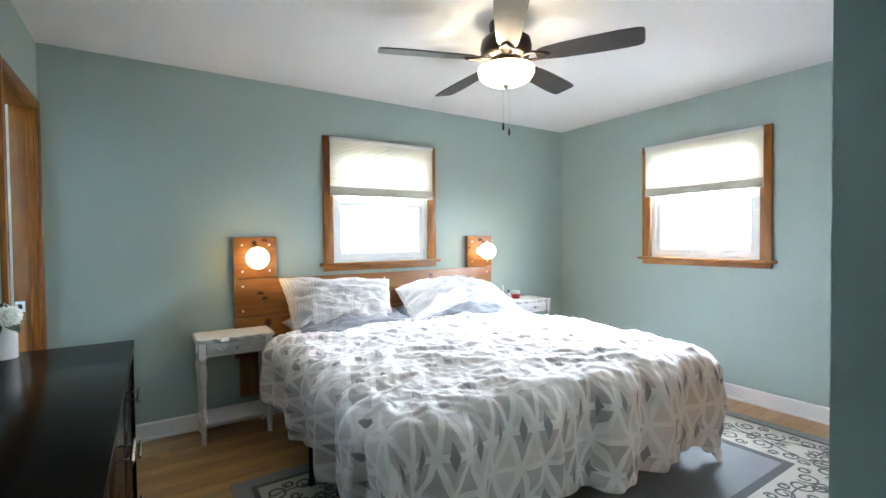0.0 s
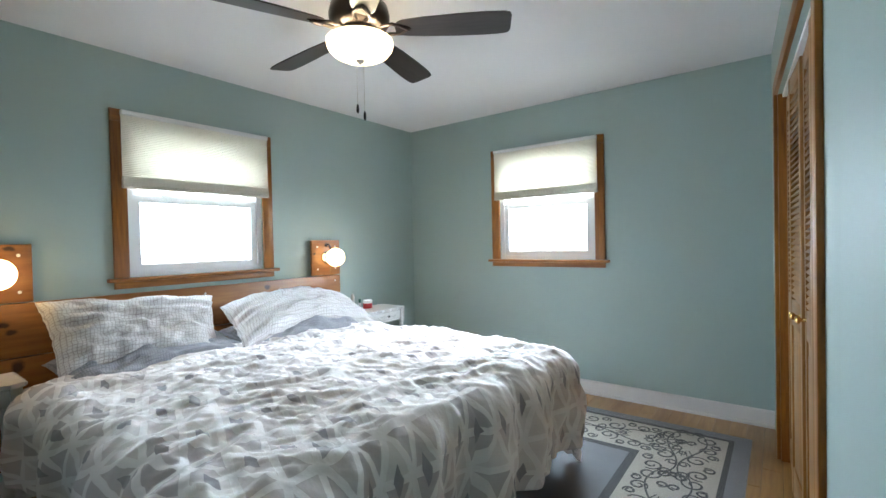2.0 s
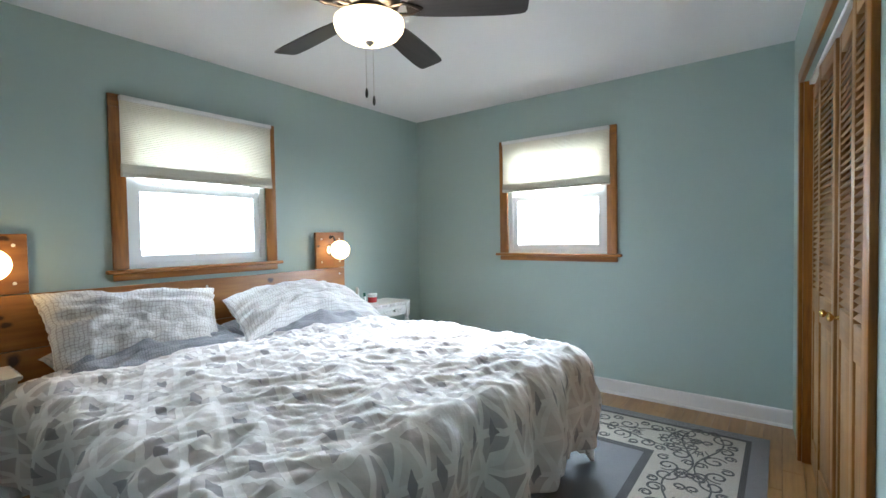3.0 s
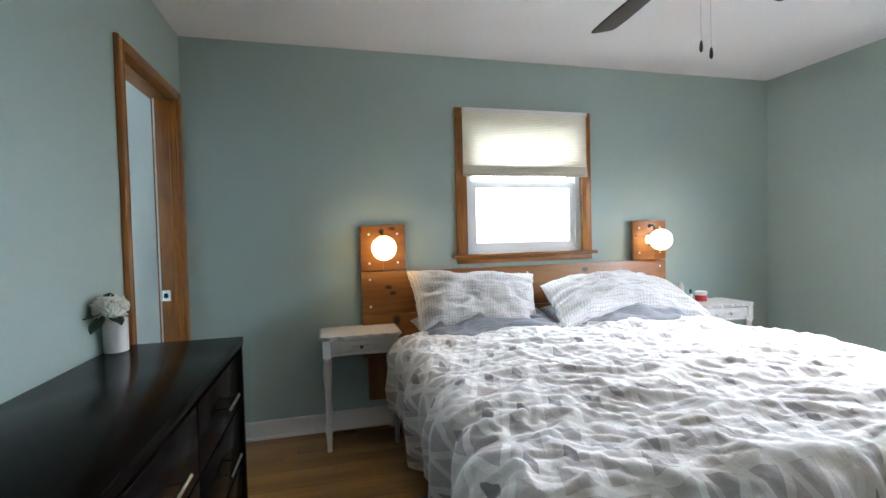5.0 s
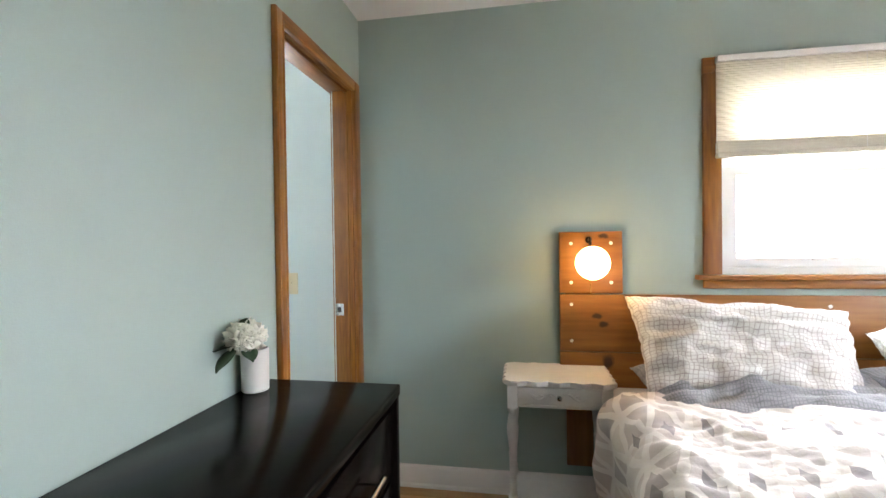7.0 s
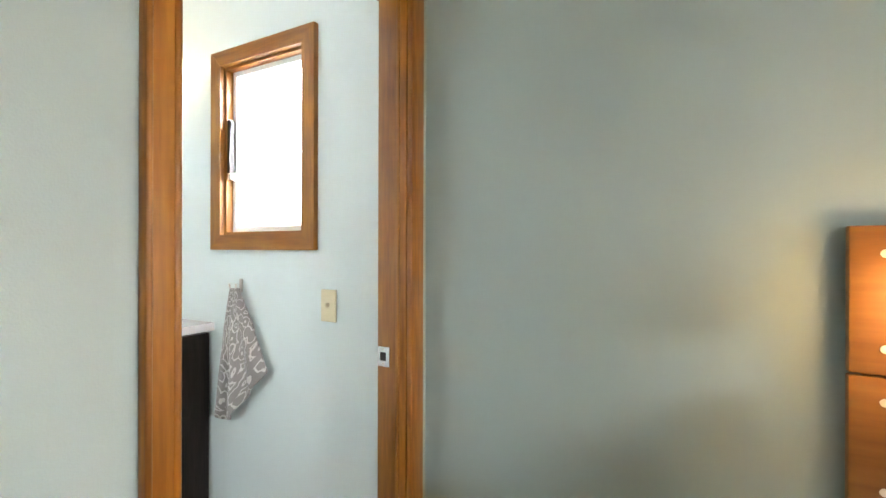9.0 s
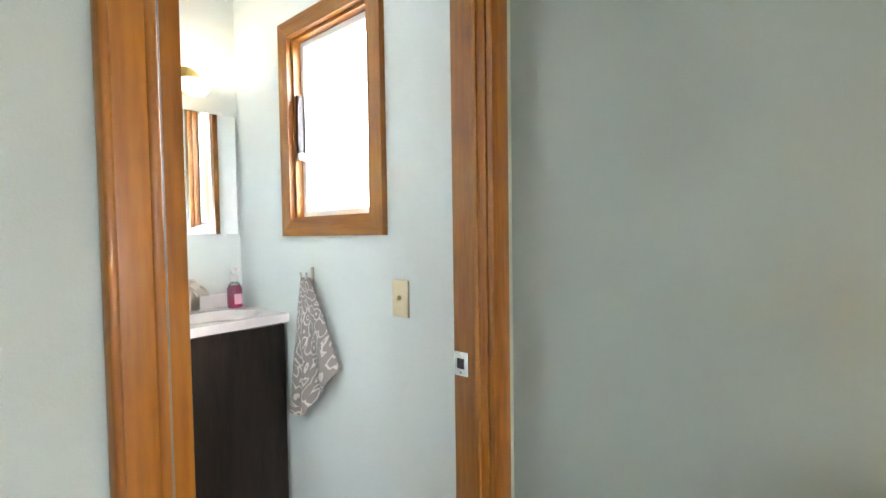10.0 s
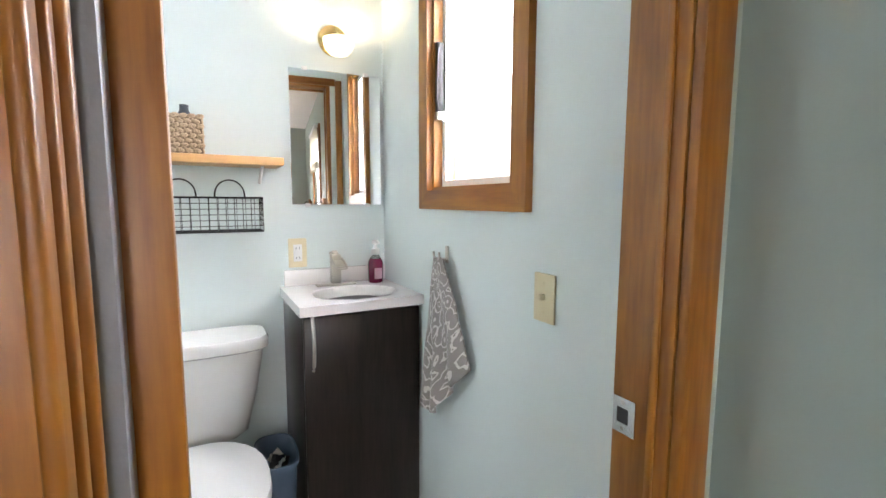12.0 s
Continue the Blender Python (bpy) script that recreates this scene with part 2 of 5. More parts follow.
TRIM = mat("white_trim_paint", (0.72, 0.70, 0.69), 0.4, vary=0.04, bump=0.05)
VINYL = mat("white_vinyl", (0.80, 0.81, 0.82), 0.35, vary=0.02, bump=0.02)
OAKX = wood("varnished_casing_wood_across", (0.155, 0.047, 0.004), (0.34, 0.128, 0.013), "X", 0.40, coat=0.05)
OAKZ = wood("varnished_casing_wood_upright", (0.155, 0.047, 0.004), (0.34, 0.128, 0.013), "Z", 0.40, coat=0.05)
OAKY = wood("varnished_casing_wood_deep", (0.155, 0.047, 0.004), (0.34, 0.128, 0.013), "Y", 0.40, coat=0.05)
LOUVRE = wood("closet_door_wood", (0.19, 0.085, 0.025), (0.36, 0.185, 0.06), "Z", 0.4, coat=0.2)
SLATW = wood("closet_slat_wood", (0.19, 0.085, 0.025), (0.36, 0.185, 0.06), "X", 0.4, coat=0.2)
PINE = wood("stained_pine", (0.185, 0.066, 0.012), (0.33, 0.14, 0.032), "X", 0.42, grain=5, knots=KNOTS, coat=0.1)
FLOORW = wood("oak_floor_plank", (0.30, 0.145, 0.045), (0.46, 0.255, 0.09), "X", 0.33, grain=7, coat=0.25, piece=0.10)
SHELFW = wood("light_shelf_wood", (0.42, 0.20, 0.07), (0.58, 0.32, 0.13), "Y", 0.45)
ESPRESSO = mat("espresso_lacquer", (0.006, 0.0045, 0.0042), 0.18, vary=0.25, scale=14, bump=0.0, fine=60, spec=0.04)
VANITYW = wood("espresso_vanity_wood", (0.008, 0.006, 0.005), (0.020, 0.014, 0.012), "Z", 0.32, grain=14)
CHALK = mat("distressed_white_paint", (0.68, 0.665, 0.65), 0.6, vary=0.07, scale=25, bump=0.25, fine=90)
CHROME = mat("brushed_steel", (0.62, 0.62, 0.62), 0.22, 1.0, vary=0.04, bump=0.02)
NICKEL = mat("brushed_nickel", (0.55, 0.52, 0.47), 0.28, 1.0, vary=0.04, bump=0.02)
BRASS = mat("polished_brass", (0.80, 0.58, 0.24), 0.2, 1.0, vary=0.04, bump=0)
BRONZE = mat("dark_bronze", (0.045, 0.035, 0.030), 0.3, 0.85, vary=0.2, bump=0.03)
BLADE = wood("dark_walnut_blade", (0.022, 0.016, 0.014), (0.045, 0.034, 0.030), "X", 0.38, grain=12)
BLACK = mat("black_powder_coat", (0.012, 0.012, 0.013), 0.45, 0.3, vary=0.1, bump=0.04)
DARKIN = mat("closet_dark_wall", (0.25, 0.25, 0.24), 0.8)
SCREW = mat("pale_screw_cap", (0.75, 0.72, 0.66), 0.4, vary=0.03, bump=0)
CERAMIC = mat("white_ceramic", (0.78, 0.77, 0.76), 0.12, vary=0.02, bump=0.0, coat=0.4)
MARBLE = mat("white_cultured_marble", (0.80, 0.77, 0.76), 0.15, vary=0.03, scale=9, bump=0.0, coat=0.4)
BEIGE = mat("ivory_plastic", (0.72, 0.63, 0.42), 0.35, vary=0.03, bump=0)
WHITEP = mat("white_plastic", (0.80, 0.80, 0.79), 0.3, vary=0.02, bump=0)
MATTRESS = mat("grey_sheet_cotton", (0.42, 0.41, 0.43), 0.9, vary=0.06, bump=0.3, sheen=0.2)
PAGES = mat("petal_white", (0.80, 0.78, 0.70), 0.75, vary=0.08, scale=30, bump=0.15)
LEAF = mat("dark_green_leaf", (0.030, 0.060, 0.028), 0.5, vary=0.3, scale=40, bump=0.2)
BLUEBIN = mat("slate_blue_plastic", (0.06, 0.095, 0.14), 0.4, vary=0.06, bump=0.05)
STRAW = mat("water_hyacinth_weave", (0.40, 0.28, 0.18), 0.8, vary=0.35, scale=45, bump=0.6, fine=260)
GREYW = mat("grey_pocket_door_edge", (0.17, 0.185, 0.20), 0.45, vary=0.10, scale=9, bump=0.1)
RUGGREY = mat("slate_grey_pile", (0.175, 0.18, 0.19), 0.95, vary=0.22, scale=7, bump=0.9, fine=380, sheen=0.3)
RUGDARK = mat("charcoal_pile", (0.055, 0.053, 0.056), 0.95, vary=0.2, scale=9, bump=0.9, fine=380, sheen=0.2)
RUGCREAM = mat("cream_pile", (0.44, 0.405, 0.34), 0.95, vary=0.10, scale=9, bump=0.9, fine=380, sheen=0.3)
SOAP = mat("plum_soap", (0.16, 0.012, 0.045), 0.15, vary=0.1, bump=0, coat=0.5)
REDLAB = mat("red_label", (0.45, 0.03, 0.04), 0.4, vary=0.05, bump=0)
GREENLAB = mat("teal_label", (0.02, 0.13, 0.10), 0.4, vary=0.05, bump=0)
VANITYW.node_tree.nodes["Principled BSDF"].inputs["Specular IOR Level"].default_value = 0.18
DUVET = duvet_cloth()
CHECK = checked_cloth("checked_pillow_cotton", (0.76, 0.74, 0.73), (0.46, 0.41, 0.40), 0.019, 0.22)
CHECKG = checked_cloth("fine_checked_grey_cotton", (0.36, 0.36, 0.39), (0.22, 0.22, 0.24), 0.012, 0.3)
TERRY = scroll_cloth()
SHADE = shade_cloth()
SHADESTACK = mat("gathered_shade_fabric", (0.66, 0.62, 0.52), 0.9, vary=0.05, scale=20, bump=0.1)
PANE = glass("window_glass")
MIRROR = mat("silvered_mirror", (0.92, 0.93, 0.93), 0.0, 1.0, vary=0.0, bump=0)
BULB = glow("lit_globe_glass", (1.0, 0.66, 0.28), 10)
# opal glass lets part of the light through
opal = BULB.node_tree
clear = opal.nodes.new("ShaderNodeBsdfTransparent")
blend = opal.nodes.new("ShaderNodeMixShader")
blend.inputs[0].default_value = 0.6
opal.links.new(opal.nodes["Principled BSDF"].outputs[0], blend.inputs[1])
opal.links.new(clear.outputs[0], blend.inputs[2])
opal.links.new(blend.outputs[0], opal.nodes["Material Output"].inputs[0])
BOWL = glow("lit_alabaster_glass", (1.0, 0.76, 0.42), 3)
FANBULB = glow("lit_bulb_glass", (1.0, 0.82, 0.58), 46)
SCONCE = glow("lit_frosted_glass", (1.0, 0.84, 0.60), 1.0)
SCONCEBULB = glow("lit_sconce_bulb", (1.0, 0.84, 0.58), 130)


# ---- mesh helpers ----
def box(bm, x0, x1, y0, y1, z0, z1, m=None):
    c = Matrix.LocRotScale(((x0 + x1) / 2, (y0 + y1) / 2, (z0 + z1) / 2), None, (abs(x1 - x0), abs(y1 - y0), abs(z1 - z0)))
    return bmesh.ops.create_cube(bm, size=1, matrix=(m @ c) if m else c)["verts"]


def rbox(x0, x1, y0, y1, z0, z1, r=0.004, seg=2):
    bm = bmesh.new()
    box(bm, x0, x1, y0, y1, z0, z1)
    bmesh.ops.bevel(bm, geom=bm.edges[:], offset=r, segments=seg, affect="EDGES", profile=0.5)
    return bm


def lathe(bm, prof, segs=24, at=(0, 0, 0), m=None):
    """Turn a profile of (radius, height) round the upright axis."""
    m = m or Matrix.Identity(4)
    rings = []
    for r, z in prof:
        rings.append([bm.verts.new(m @ Vector((at[0] + r * math.cos(2 * math.pi * i / segs), at[1] + r * math.sin(2 * math.pi * i / segs), at[2] + z))) for i in range(segs)])
    for a, b in zip(rings, rings[1:]):
        for i in range(segs):
            bm.faces.new((a[i], a[(i + 1) % segs], b[(i + 1) % segs], b[i]))
    bm.faces.new(rings[0][::-1])
    bm.faces.new(rings[-1])
    return bm


def tube(bm, pts, r, segs=8):
    pts = [Vector(p) for p in pts]
    rings = []
    for i, p in enumerate(pts):
        d = (pts[min(i + 1, len(pts) - 1)] - pts[max(i - 1, 0)]).normalized()
        side = d.cross(Vector((0, 0, 1)) if abs(d.z) < 0.9 else Vector((1, 0, 0))).normalized()
        up = side.cross(d)
        rings.append([bm.verts.new(p + r * (math.cos(2 * math.pi * k / segs) * side + math.sin(2 * math.pi * k / segs) * up)) for k in range(segs)])
    for a, b in zip(rings, rings[1:]):
        for k in range(segs):
            bm.faces.new((a[k], a[(k + 1) % segs], b[(k + 1) % segs], b[k]))
    bm.faces.new(rings[0][::-1])
    bm.faces.new(rings[-1])
    return bm


def grid(bm, nu, nv, fn, uvfn=None, close=False):
    uvl = bm.loops.layers.uv.verify() if uvfn else None
    vs = [[bm.verts.new(fn(i / nu, j / nv)) for j in range(nv + 1)] for i in range(nu + 1)]
    for i in range(nu):
        for j in range(nv):
            f = bm.faces.new((vs[i][j], vs[i + 1][j], vs[i + 1][j + 1], vs[i][j + 1]))
            if uvfn:
                for lp, (a, b) in zip(f.loops, ((i, j), (i + 1, j), (i + 1, j + 1), (i, j + 1))):
                    lp[uvl].uv = uvfn(a / nu, b / nv)
    return vs


def prism(bm, pts, z0, z1, m=None):
    """An upright slab over a flat outline."""
    m = m or Matrix.Identity(4)
    lo = [bm.verts.new(m @ Vector((x, y, z0))) for x, y in pts]
    hi = [bm.verts.new(m @ Vector((x, y, z1))) for x, y in pts]
    k = len(pts)
    bm.faces.new(lo[::-1])
    bm.faces.new(hi)
    for i in range(k):
        bm.faces.new((lo[i], lo[(i + 1) % k], hi[(i + 1) % k], hi[i]))
    return bm


def mesh_of(name, bm, material, smooth=False):
    bmesh.ops.recalc_face_normals(bm, faces=bm.faces[:])
    me = bpy.data.meshes.new(name)
    bm.to_mesh(me)
    bm.free()
    me.materials.append(material)
    if smooth:
        # broad square faces stay flat, so that gloss runs straight across them
        me.polygons.foreach_set("use_smooth", [smooth == "all" or max(abs(c) for c in f.normal) < 0.9999 for f in me.polygons])
        if smooth != "all":
            me.set_sharp_from_angle(angle=radians(40))
    return me


def part(name, bm, material, parent, label="", smooth=True):
    ob = new(name, mesh_of(name, bm, material, smooth))
    ob.parent = parent
    return tagged(ob, label)


def share(name, me, parent, m):
    ob = new(name, me)
    ob.parent = parent
    ob.matrix_basis = m
    return ob


def thing(name, m, label, category, group="", kind=""):
    ob = new(name)
    ob.empty_display_size = 0.1
    ob.matrix_world = m
    return tagged(ob, label, category, group, kind)


def solid(name, bm, material, label, category, kind="structure", smooth=False):
    return tagged(new(name, mesh_of(name, bm, material, smooth)), label, category, kind=kind)


# ---- structure ----
H = 2.44
EX = 4.36
WTOP, WBOT = 2.025, 1.10


def holed(bm, a0, a1, z1, holes, place):
    """Upright wall strips round openings; place(bm, a0, a1, z0, z1) lays one."""
    cuts = sorted(holes)
    at = a0
    for h0, h1, b0, b1 in cuts:
        place(bm, at, h0, 0, z1)
        if b0 > 0:
            place(bm, h0, h1, 0, b0)
        place(bm, h0, h1, b1, z1)
        at = h1
    place(bm, at, a1, 0, z1)


bm = bmesh.new()
holed(bm, 0.0, EX + 0.15, H, [(1.745, 2.620, WBOT, WTOP)], lambda b, a0, a1, z0, z1: box(b, a0, a1, 0, 0.15, z0, z1))
solid("wall_north", bm, GREEN, "sage green painted wall behind the bed", "wall")
bm = bmesh.new()
holed(bm, -1.60, -0.002, H, [(-0.985, -0.520, 1.315, 2.020)], lambda b, a0, a1, z0, z1: box(b, a0, a1, 0, 0.15, z0, z1))
solid("bathroom_wall_north", bm, PALE, "pale blue painted bathroom wall", "wall")
bm = bmesh.new()
holed(bm, -4.20, 0.0, H, [(-1.940, -1.065, WBOT, WTOP)], lambda b, a0, a1, z0, z1: box(b, EX, EX + 0.15, a0, a1, z0, z1))
solid("wall_east", bm, GREEN, "sage green painted wall with a window", "wall")
DOOR0, DOOR1, DOORT = -0.796, -0.086, 2.055
bm = bmesh.new()
holed(bm, -4.60, 0.0, H, [(DOOR0, DOOR1, 0, DOORT)], lambda b, a0, a1, z0, z1: box(b, -0.06, 0, a0, a1, z0, z1) if z1 > z0 else None)
solid("wall_west", bm, GREEN, "sage green painted wall with a bathroom doorway", "wall")
bm = bmesh.new()
holed(bm, -1.70, 0.0, H, [(DOOR0, DOOR1, 0, DOORT)], lambda b, a0, a1, z0, z1: box(b, -0.12, -0.06, a0, a1, z0, z1))
solid("bathroom_wall_east", bm, PALE, "pale painted bathroom wall round the doorway", "wall")
BX = -1.45
bm = bmesh.new()
box(bm, BX - 0.12, BX, -1.70, 0, 0, H)
solid("bathroom_wall_west", bm, PALE, "pale blue painted wall behind the sink", "wall")
bm = bmesh.new()
box(bm, BX - 0.12, -0.12, -1.82, -1.70, 0, H)
solid("bathroom_wall_south", bm, PALE, "pale blue painted bathroom wall", "wall")
# closet wall, a few degrees off square
S = pose(EX, -3.09, 0, 0, 0, 3.6)
CL0, CL1, CLT = -2.00, -0.50, 2.045
bm = bmesh.new()
holed(bm, -3.27, 0.02, H, [(CL0, CL1, 0, CLT)], lambda b, a0, a1, z0, z1: box(b, a0, a1, -0.11, 0, z0, z1, S))
solid("wall_south", bm, GREEN, "sage green painted wall round the closet", "wall")
bm = bmesh.new()
box(bm, -3.27, -3.16, -1.40, -0.112, 0, H, S)
solid("entry_wall", bm, GREEN, "sage green painted entry wall", "wall")
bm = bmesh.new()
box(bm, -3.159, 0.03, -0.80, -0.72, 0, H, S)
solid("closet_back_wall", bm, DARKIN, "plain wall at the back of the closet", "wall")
bm = bmesh.new()
box(bm, -0.12, 1.40, -4.72, -4.60, 0, H)
solid("entry_wall_south", bm, GREEN, "sage green painted wall closing the entry", "wall")
bm = bmesh.new()
box(bm, BX - 0.12, EX + 0.15, -4.72, 0.15, H, H + 0.1)
solid("ceiling", bm, CEIL, "smooth white painted ceiling", "ceiling")
bm = bmesh.new()
box(bm, -0.12, EX + 0.15, -4.72, 0.15, -0.12, -0.012)
floor = solid("floor", bm, mat("dark_floor_joint", (0.10, 0.05, 0.02), 0.7), "honey oak plank floor with a satin finish", "floor")
bm = bmesh.new()
box(bm, BX - 0.12, -0.12, -1.82, 0.15, -0.12, -0.002)
solid("bathroom_floor", bm, mat("grey_vinyl_floor", (0.36, 0.35, 0.33), 0.4), "grey vinyl bathroom floor", "floor")
bm = bmesh.new()
box(bm, -60, 60, -60, 60, -1.0, -0.6)
solid("ground", bm, mat("lawn", (0.10, 0.13, 0.06), 0.9, vary=0.3, scale=2), "lawn outside the windows", "ground")


def baseboard(name, pts):
    """White board with a rounded top and a shoe moulding; pts are runs (x0, y0, x1, y1, side)."""
    bm = bmesh.new()
    for (x0, y0, x1, y1) in pts:
        a, b = Vector((x0, y0, 0)), Vector((x1, y1, 0))
        d = (b - a).normalized()
        nrm = Vector((-d.y, d.x, 0))
        prof = [(0, 0), (0.024, 0), (0.022, 0.012), (0.014, 0.020), (0.013, 0.100), (0.009, 0.110), (0, 0.112)]
        ends = [[bm.verts.new(p + nrm * q + Vector((0, 0, z))) for q, z in prof] for p in (a, b)]
        for i in range(len(prof)):
            j = (i + 1) % len(prof)
            bm.faces.new((ends[0][i], ends[0][j], ends[1][j], ends[1][i]))
        bm.faces.new(ends[0])
        bm.faces.new(ends[1][::-1])
    return solid(name, bm, TRIM, "white painted baseboard along the walls", "baseboard")


sl = S @ Vector((CL0 - 0.07, 0, 0))
se = S @ Vector((-3.27, 0, 0))
baseboard("baseboard", [(EX, 0.0, 0.0, 0.0), (EX, -3.09, EX, 0.0), (0.0, -0.875, 0.0, -4.6), (se.x, se.y, sl.x, sl.y)])
baseboard("bathroom_baseboard", [(-0.12, 0.0, BX + 0.40, 0.0), (BX, -0.46, BX, -1.7)])

# windows
def sash(name, parent, x0, x1, z0, z1, y0, y1, w, label=""):
    bm = bmesh.new()
    for q in ((x0, x0 + w, z0, z1), (x1 - w, x1, z0, z1), (x0 + w, x1 - w, z0, z0 + w), (x0 + w, x1 - w, z1 - w, z1)):
        box(bm, q[0], q[1], y0, y1, q[2], q[3])
    s = part(name, bm, VINYL, parent, label, smooth=False)
    bm = bmesh.new()
    ym = (y0 + y1) / 2
    box(bm, x0 + w, x1 - w, ym - 0.003, ym + 0.003, z0 + w, z1 - w)
    p = part("pane", bm, PANE, s, smooth=False)
    p.visible_shadow = False
    return s


def double_hung(name, m, label, head):
    """A double-hung window in dark-stained casings; local x along the wall, y outwards."""
    win = thing(name, m, label, "window", kind="structure")
    hw = 0.438
    c = 0.078
    for sx in (-1, 1):
        x0, x1 = sorted((sx * hw, sx * (hw + c)))
        part("casing", rbox(x0, x1, -0.020, 0, WBOT, WTOP + 0.002, 0.003), OAKZ, win)
    part("head_casing", rbox(-hw - c, hw + c, -0.021, 0, WTOP + 0.003, 2.098, 0.003), OAKX, win)
    part("sill", rbox(-hw - c - 0.035, hw + c + 0.035, -0.045, 0.0, WBOT - 0.024, WBOT - 0.001, 0.006, 3), OAKX, win)
    part("apron", rbox(-hw - c, hw + c, -0.020, 0, 1.035, WBOT - 0.026, 0.003), OAKX, win)
    bm = bmesh.new()
    for q in ((-hw, -hw + 0.035, WBOT, WTOP), (hw - 0.035, hw, WBOT, WTOP), (-hw + 0.035, hw - 0.035, WBOT, WBOT + 0.03), (-hw + 0.035, hw - 0.035, WTOP - 0.03, WTOP)):
        box(bm, q[0], q[1], 0.012, 0.13, q[2], q[3])
    part("window_frame", bm, VINYL, win, "white vinyl frame", smooth=False)
    sash("lower_sash", win, -hw + 0.036, hw - 0.036, WBOT + 0.031, 1.600, 0.025, 0.055, 0.042)
    sash("upper_sash", win, -hw + 0.036, hw - 0.036, 1.585, WTOP - 0.031, 0.070, 0.100, 0.042)
    part("lift_handle", rbox(-0.05, 0.05, 0.010, 0.026, WBOT + 0.062, WBOT + 0.076, 0.004), WHITEP, win)
    for q in (-0.2, 0.2):
        part("sash_lock", rbox(q - 0.03, q + 0.03, 0.020, 0.050, 1.600, 1.616, 0.004), WHITEP, win)
    return win


def cellular_shade(m, zbot):
    """A half-lowered pleated shade hung on the casing."""
    sh = thing("cellular_shade", m, "cream pleated cellular shade lowered over the upper window", "window shade", "window shades")
    hw = 0.468
    part("head_rail", rbox(-hw, hw, -0.060, -0.024, 2.062, 2.090, 0.004), WHITEP, sh)
    bm = bmesh.new()
    nz = int((2.062 - zbot - 0.022) / 0.0105) * 2
    z0 = zbot + 0.022
    for back in (0, 1):
        prev = None
        for i in range(nz + 1):
            z = z0 + (2.062 - z0) * i / nz
            y = (-0.050 if i % 2 else -0.045) if not back else (-0.028 if i % 2 else -0.033)
            cur = [bm.verts.new((x, y, z)) for x in (-hw + 0.003, hw - 0.003)]
            if prev:
                bm.faces.new((prev[0], prev[1], cur[1], cur[0]))
            prev = cur
    part("pleats", bm, SHADE, sh, smooth=False)
    b = bmesh.new()
    for i in range(8):
        z = zbot + 0.0225 + i * 0.0062
        box(b, -hw + 0.001, hw - 0.001, -0.053, -0.026, z, z + 0.0046)
    part("stacked_pleats", b, SHADESTACK, sh, "gathered cream pleats above the rail", smooth=False)
    part("bottom_rail", rbox(-hw, hw, -0.056, -0.022, zbot, zbot + 0.021, 0.004), mat("beige_rail", (0.62, 0.57, 0.48), 0.5), sh)
    bm = bmesh.new()
    tube(bm, [(0.12, -0.054, 2.06), (0.125, -0.054, 1.9), (0.12, -0.054, zbot + 0.02)], 0.0012, 5)
    part("cord", bm, WHITEP, sh)
    return sh


MN = pose(2.182, 0, 0)
ME = pose(EX, -1.502, 0, 0, 0, -90)
double_hung("window_1", MN, "dark-stained wood framed double-hung window over the bed", 0)
double_hung("window_2", ME, "dark-stained wood framed double-hung window", 0)
cellular_shade(MN, 1.632)
cellular_shade(ME, 1.640)

# bathroom window
bw = thing("window_3", pose(-0.7525, 0, 0), "honey wood framed casement window, bright outside", "window", kind="structure")
hw = 0.2325
for sx in (-1, 1):
    x0, x1 = sorted((sx * hw, sx * (hw + 0.062)))
    bm = bmesh.new()
    o = 0.062
    pts = [(sx * hw, 1.315), (sx * (hw + o), 1.315 - o), (sx * (hw + o), 2.020 + o), (sx * hw, 2.020)]
    prism(bm, pts, 0.0, 0.022, pose(0, 0, 0, 90))
    part("casing", bm, OAKZ, bw, smooth=False)
for zc, zo in ((1.315, 1.253), (2.020, 2.082)):
    bm = bmesh.new()
    prism(bm, [(-hw, zc), (hw, zc), (hw + 0.062, zo), (-hw - 0.062, zo)], 0.0, 0.021, pose(0, 0, 0, 90))
    part("casing", bm, OAKX, bw, smooth=False)
for q in ((-hw, -hw + 0.012, 1.315, 2.020), (hw - 0.012, hw, 1.315, 2.020), (-hw + 0.012, hw - 0.012, 1.315, 1.327), (-hw + 0.012, hw - 0.012, 2.008, 2.020)):
    bm = bmesh.new()
    box(bm, q[0], q[1], 0.0, 0.09, q[2], q[3])
    part("jamb", bm, OAKZ if q[3] - q[2] > 0.1 else OAKX, bw, smooth=False)
sash("casement_sash", bw, -hw + 0.012, hw - 0.012, 1.327, 2.008, 0.032, 0.062, 0.022, "white vinyl sash")
part("latch_plate", rbox(-hw + 0.012, -hw + 0.028, 0.002, 0.030, 1.56, 1.80, 0.004), BLACK, bw, "black latch plate")
bm = bmesh.new()
tube(bm, [(-hw + 0.026, 0.012, 1.79), (-hw + 0.031, 0.002, 1.75), (-hw + 0.031, 0.000, 1.62), (-hw + 0.026, 0.008, 1.585)], 0.004)
part("latch_lever", bm, BLACK, bw, "black latch lever")
part("latch_catch", rbox(-hw + 0.012, -hw + 0.040, -0.002, 0.030, 1.545, 1.575, 0.004), CHROME, bw)

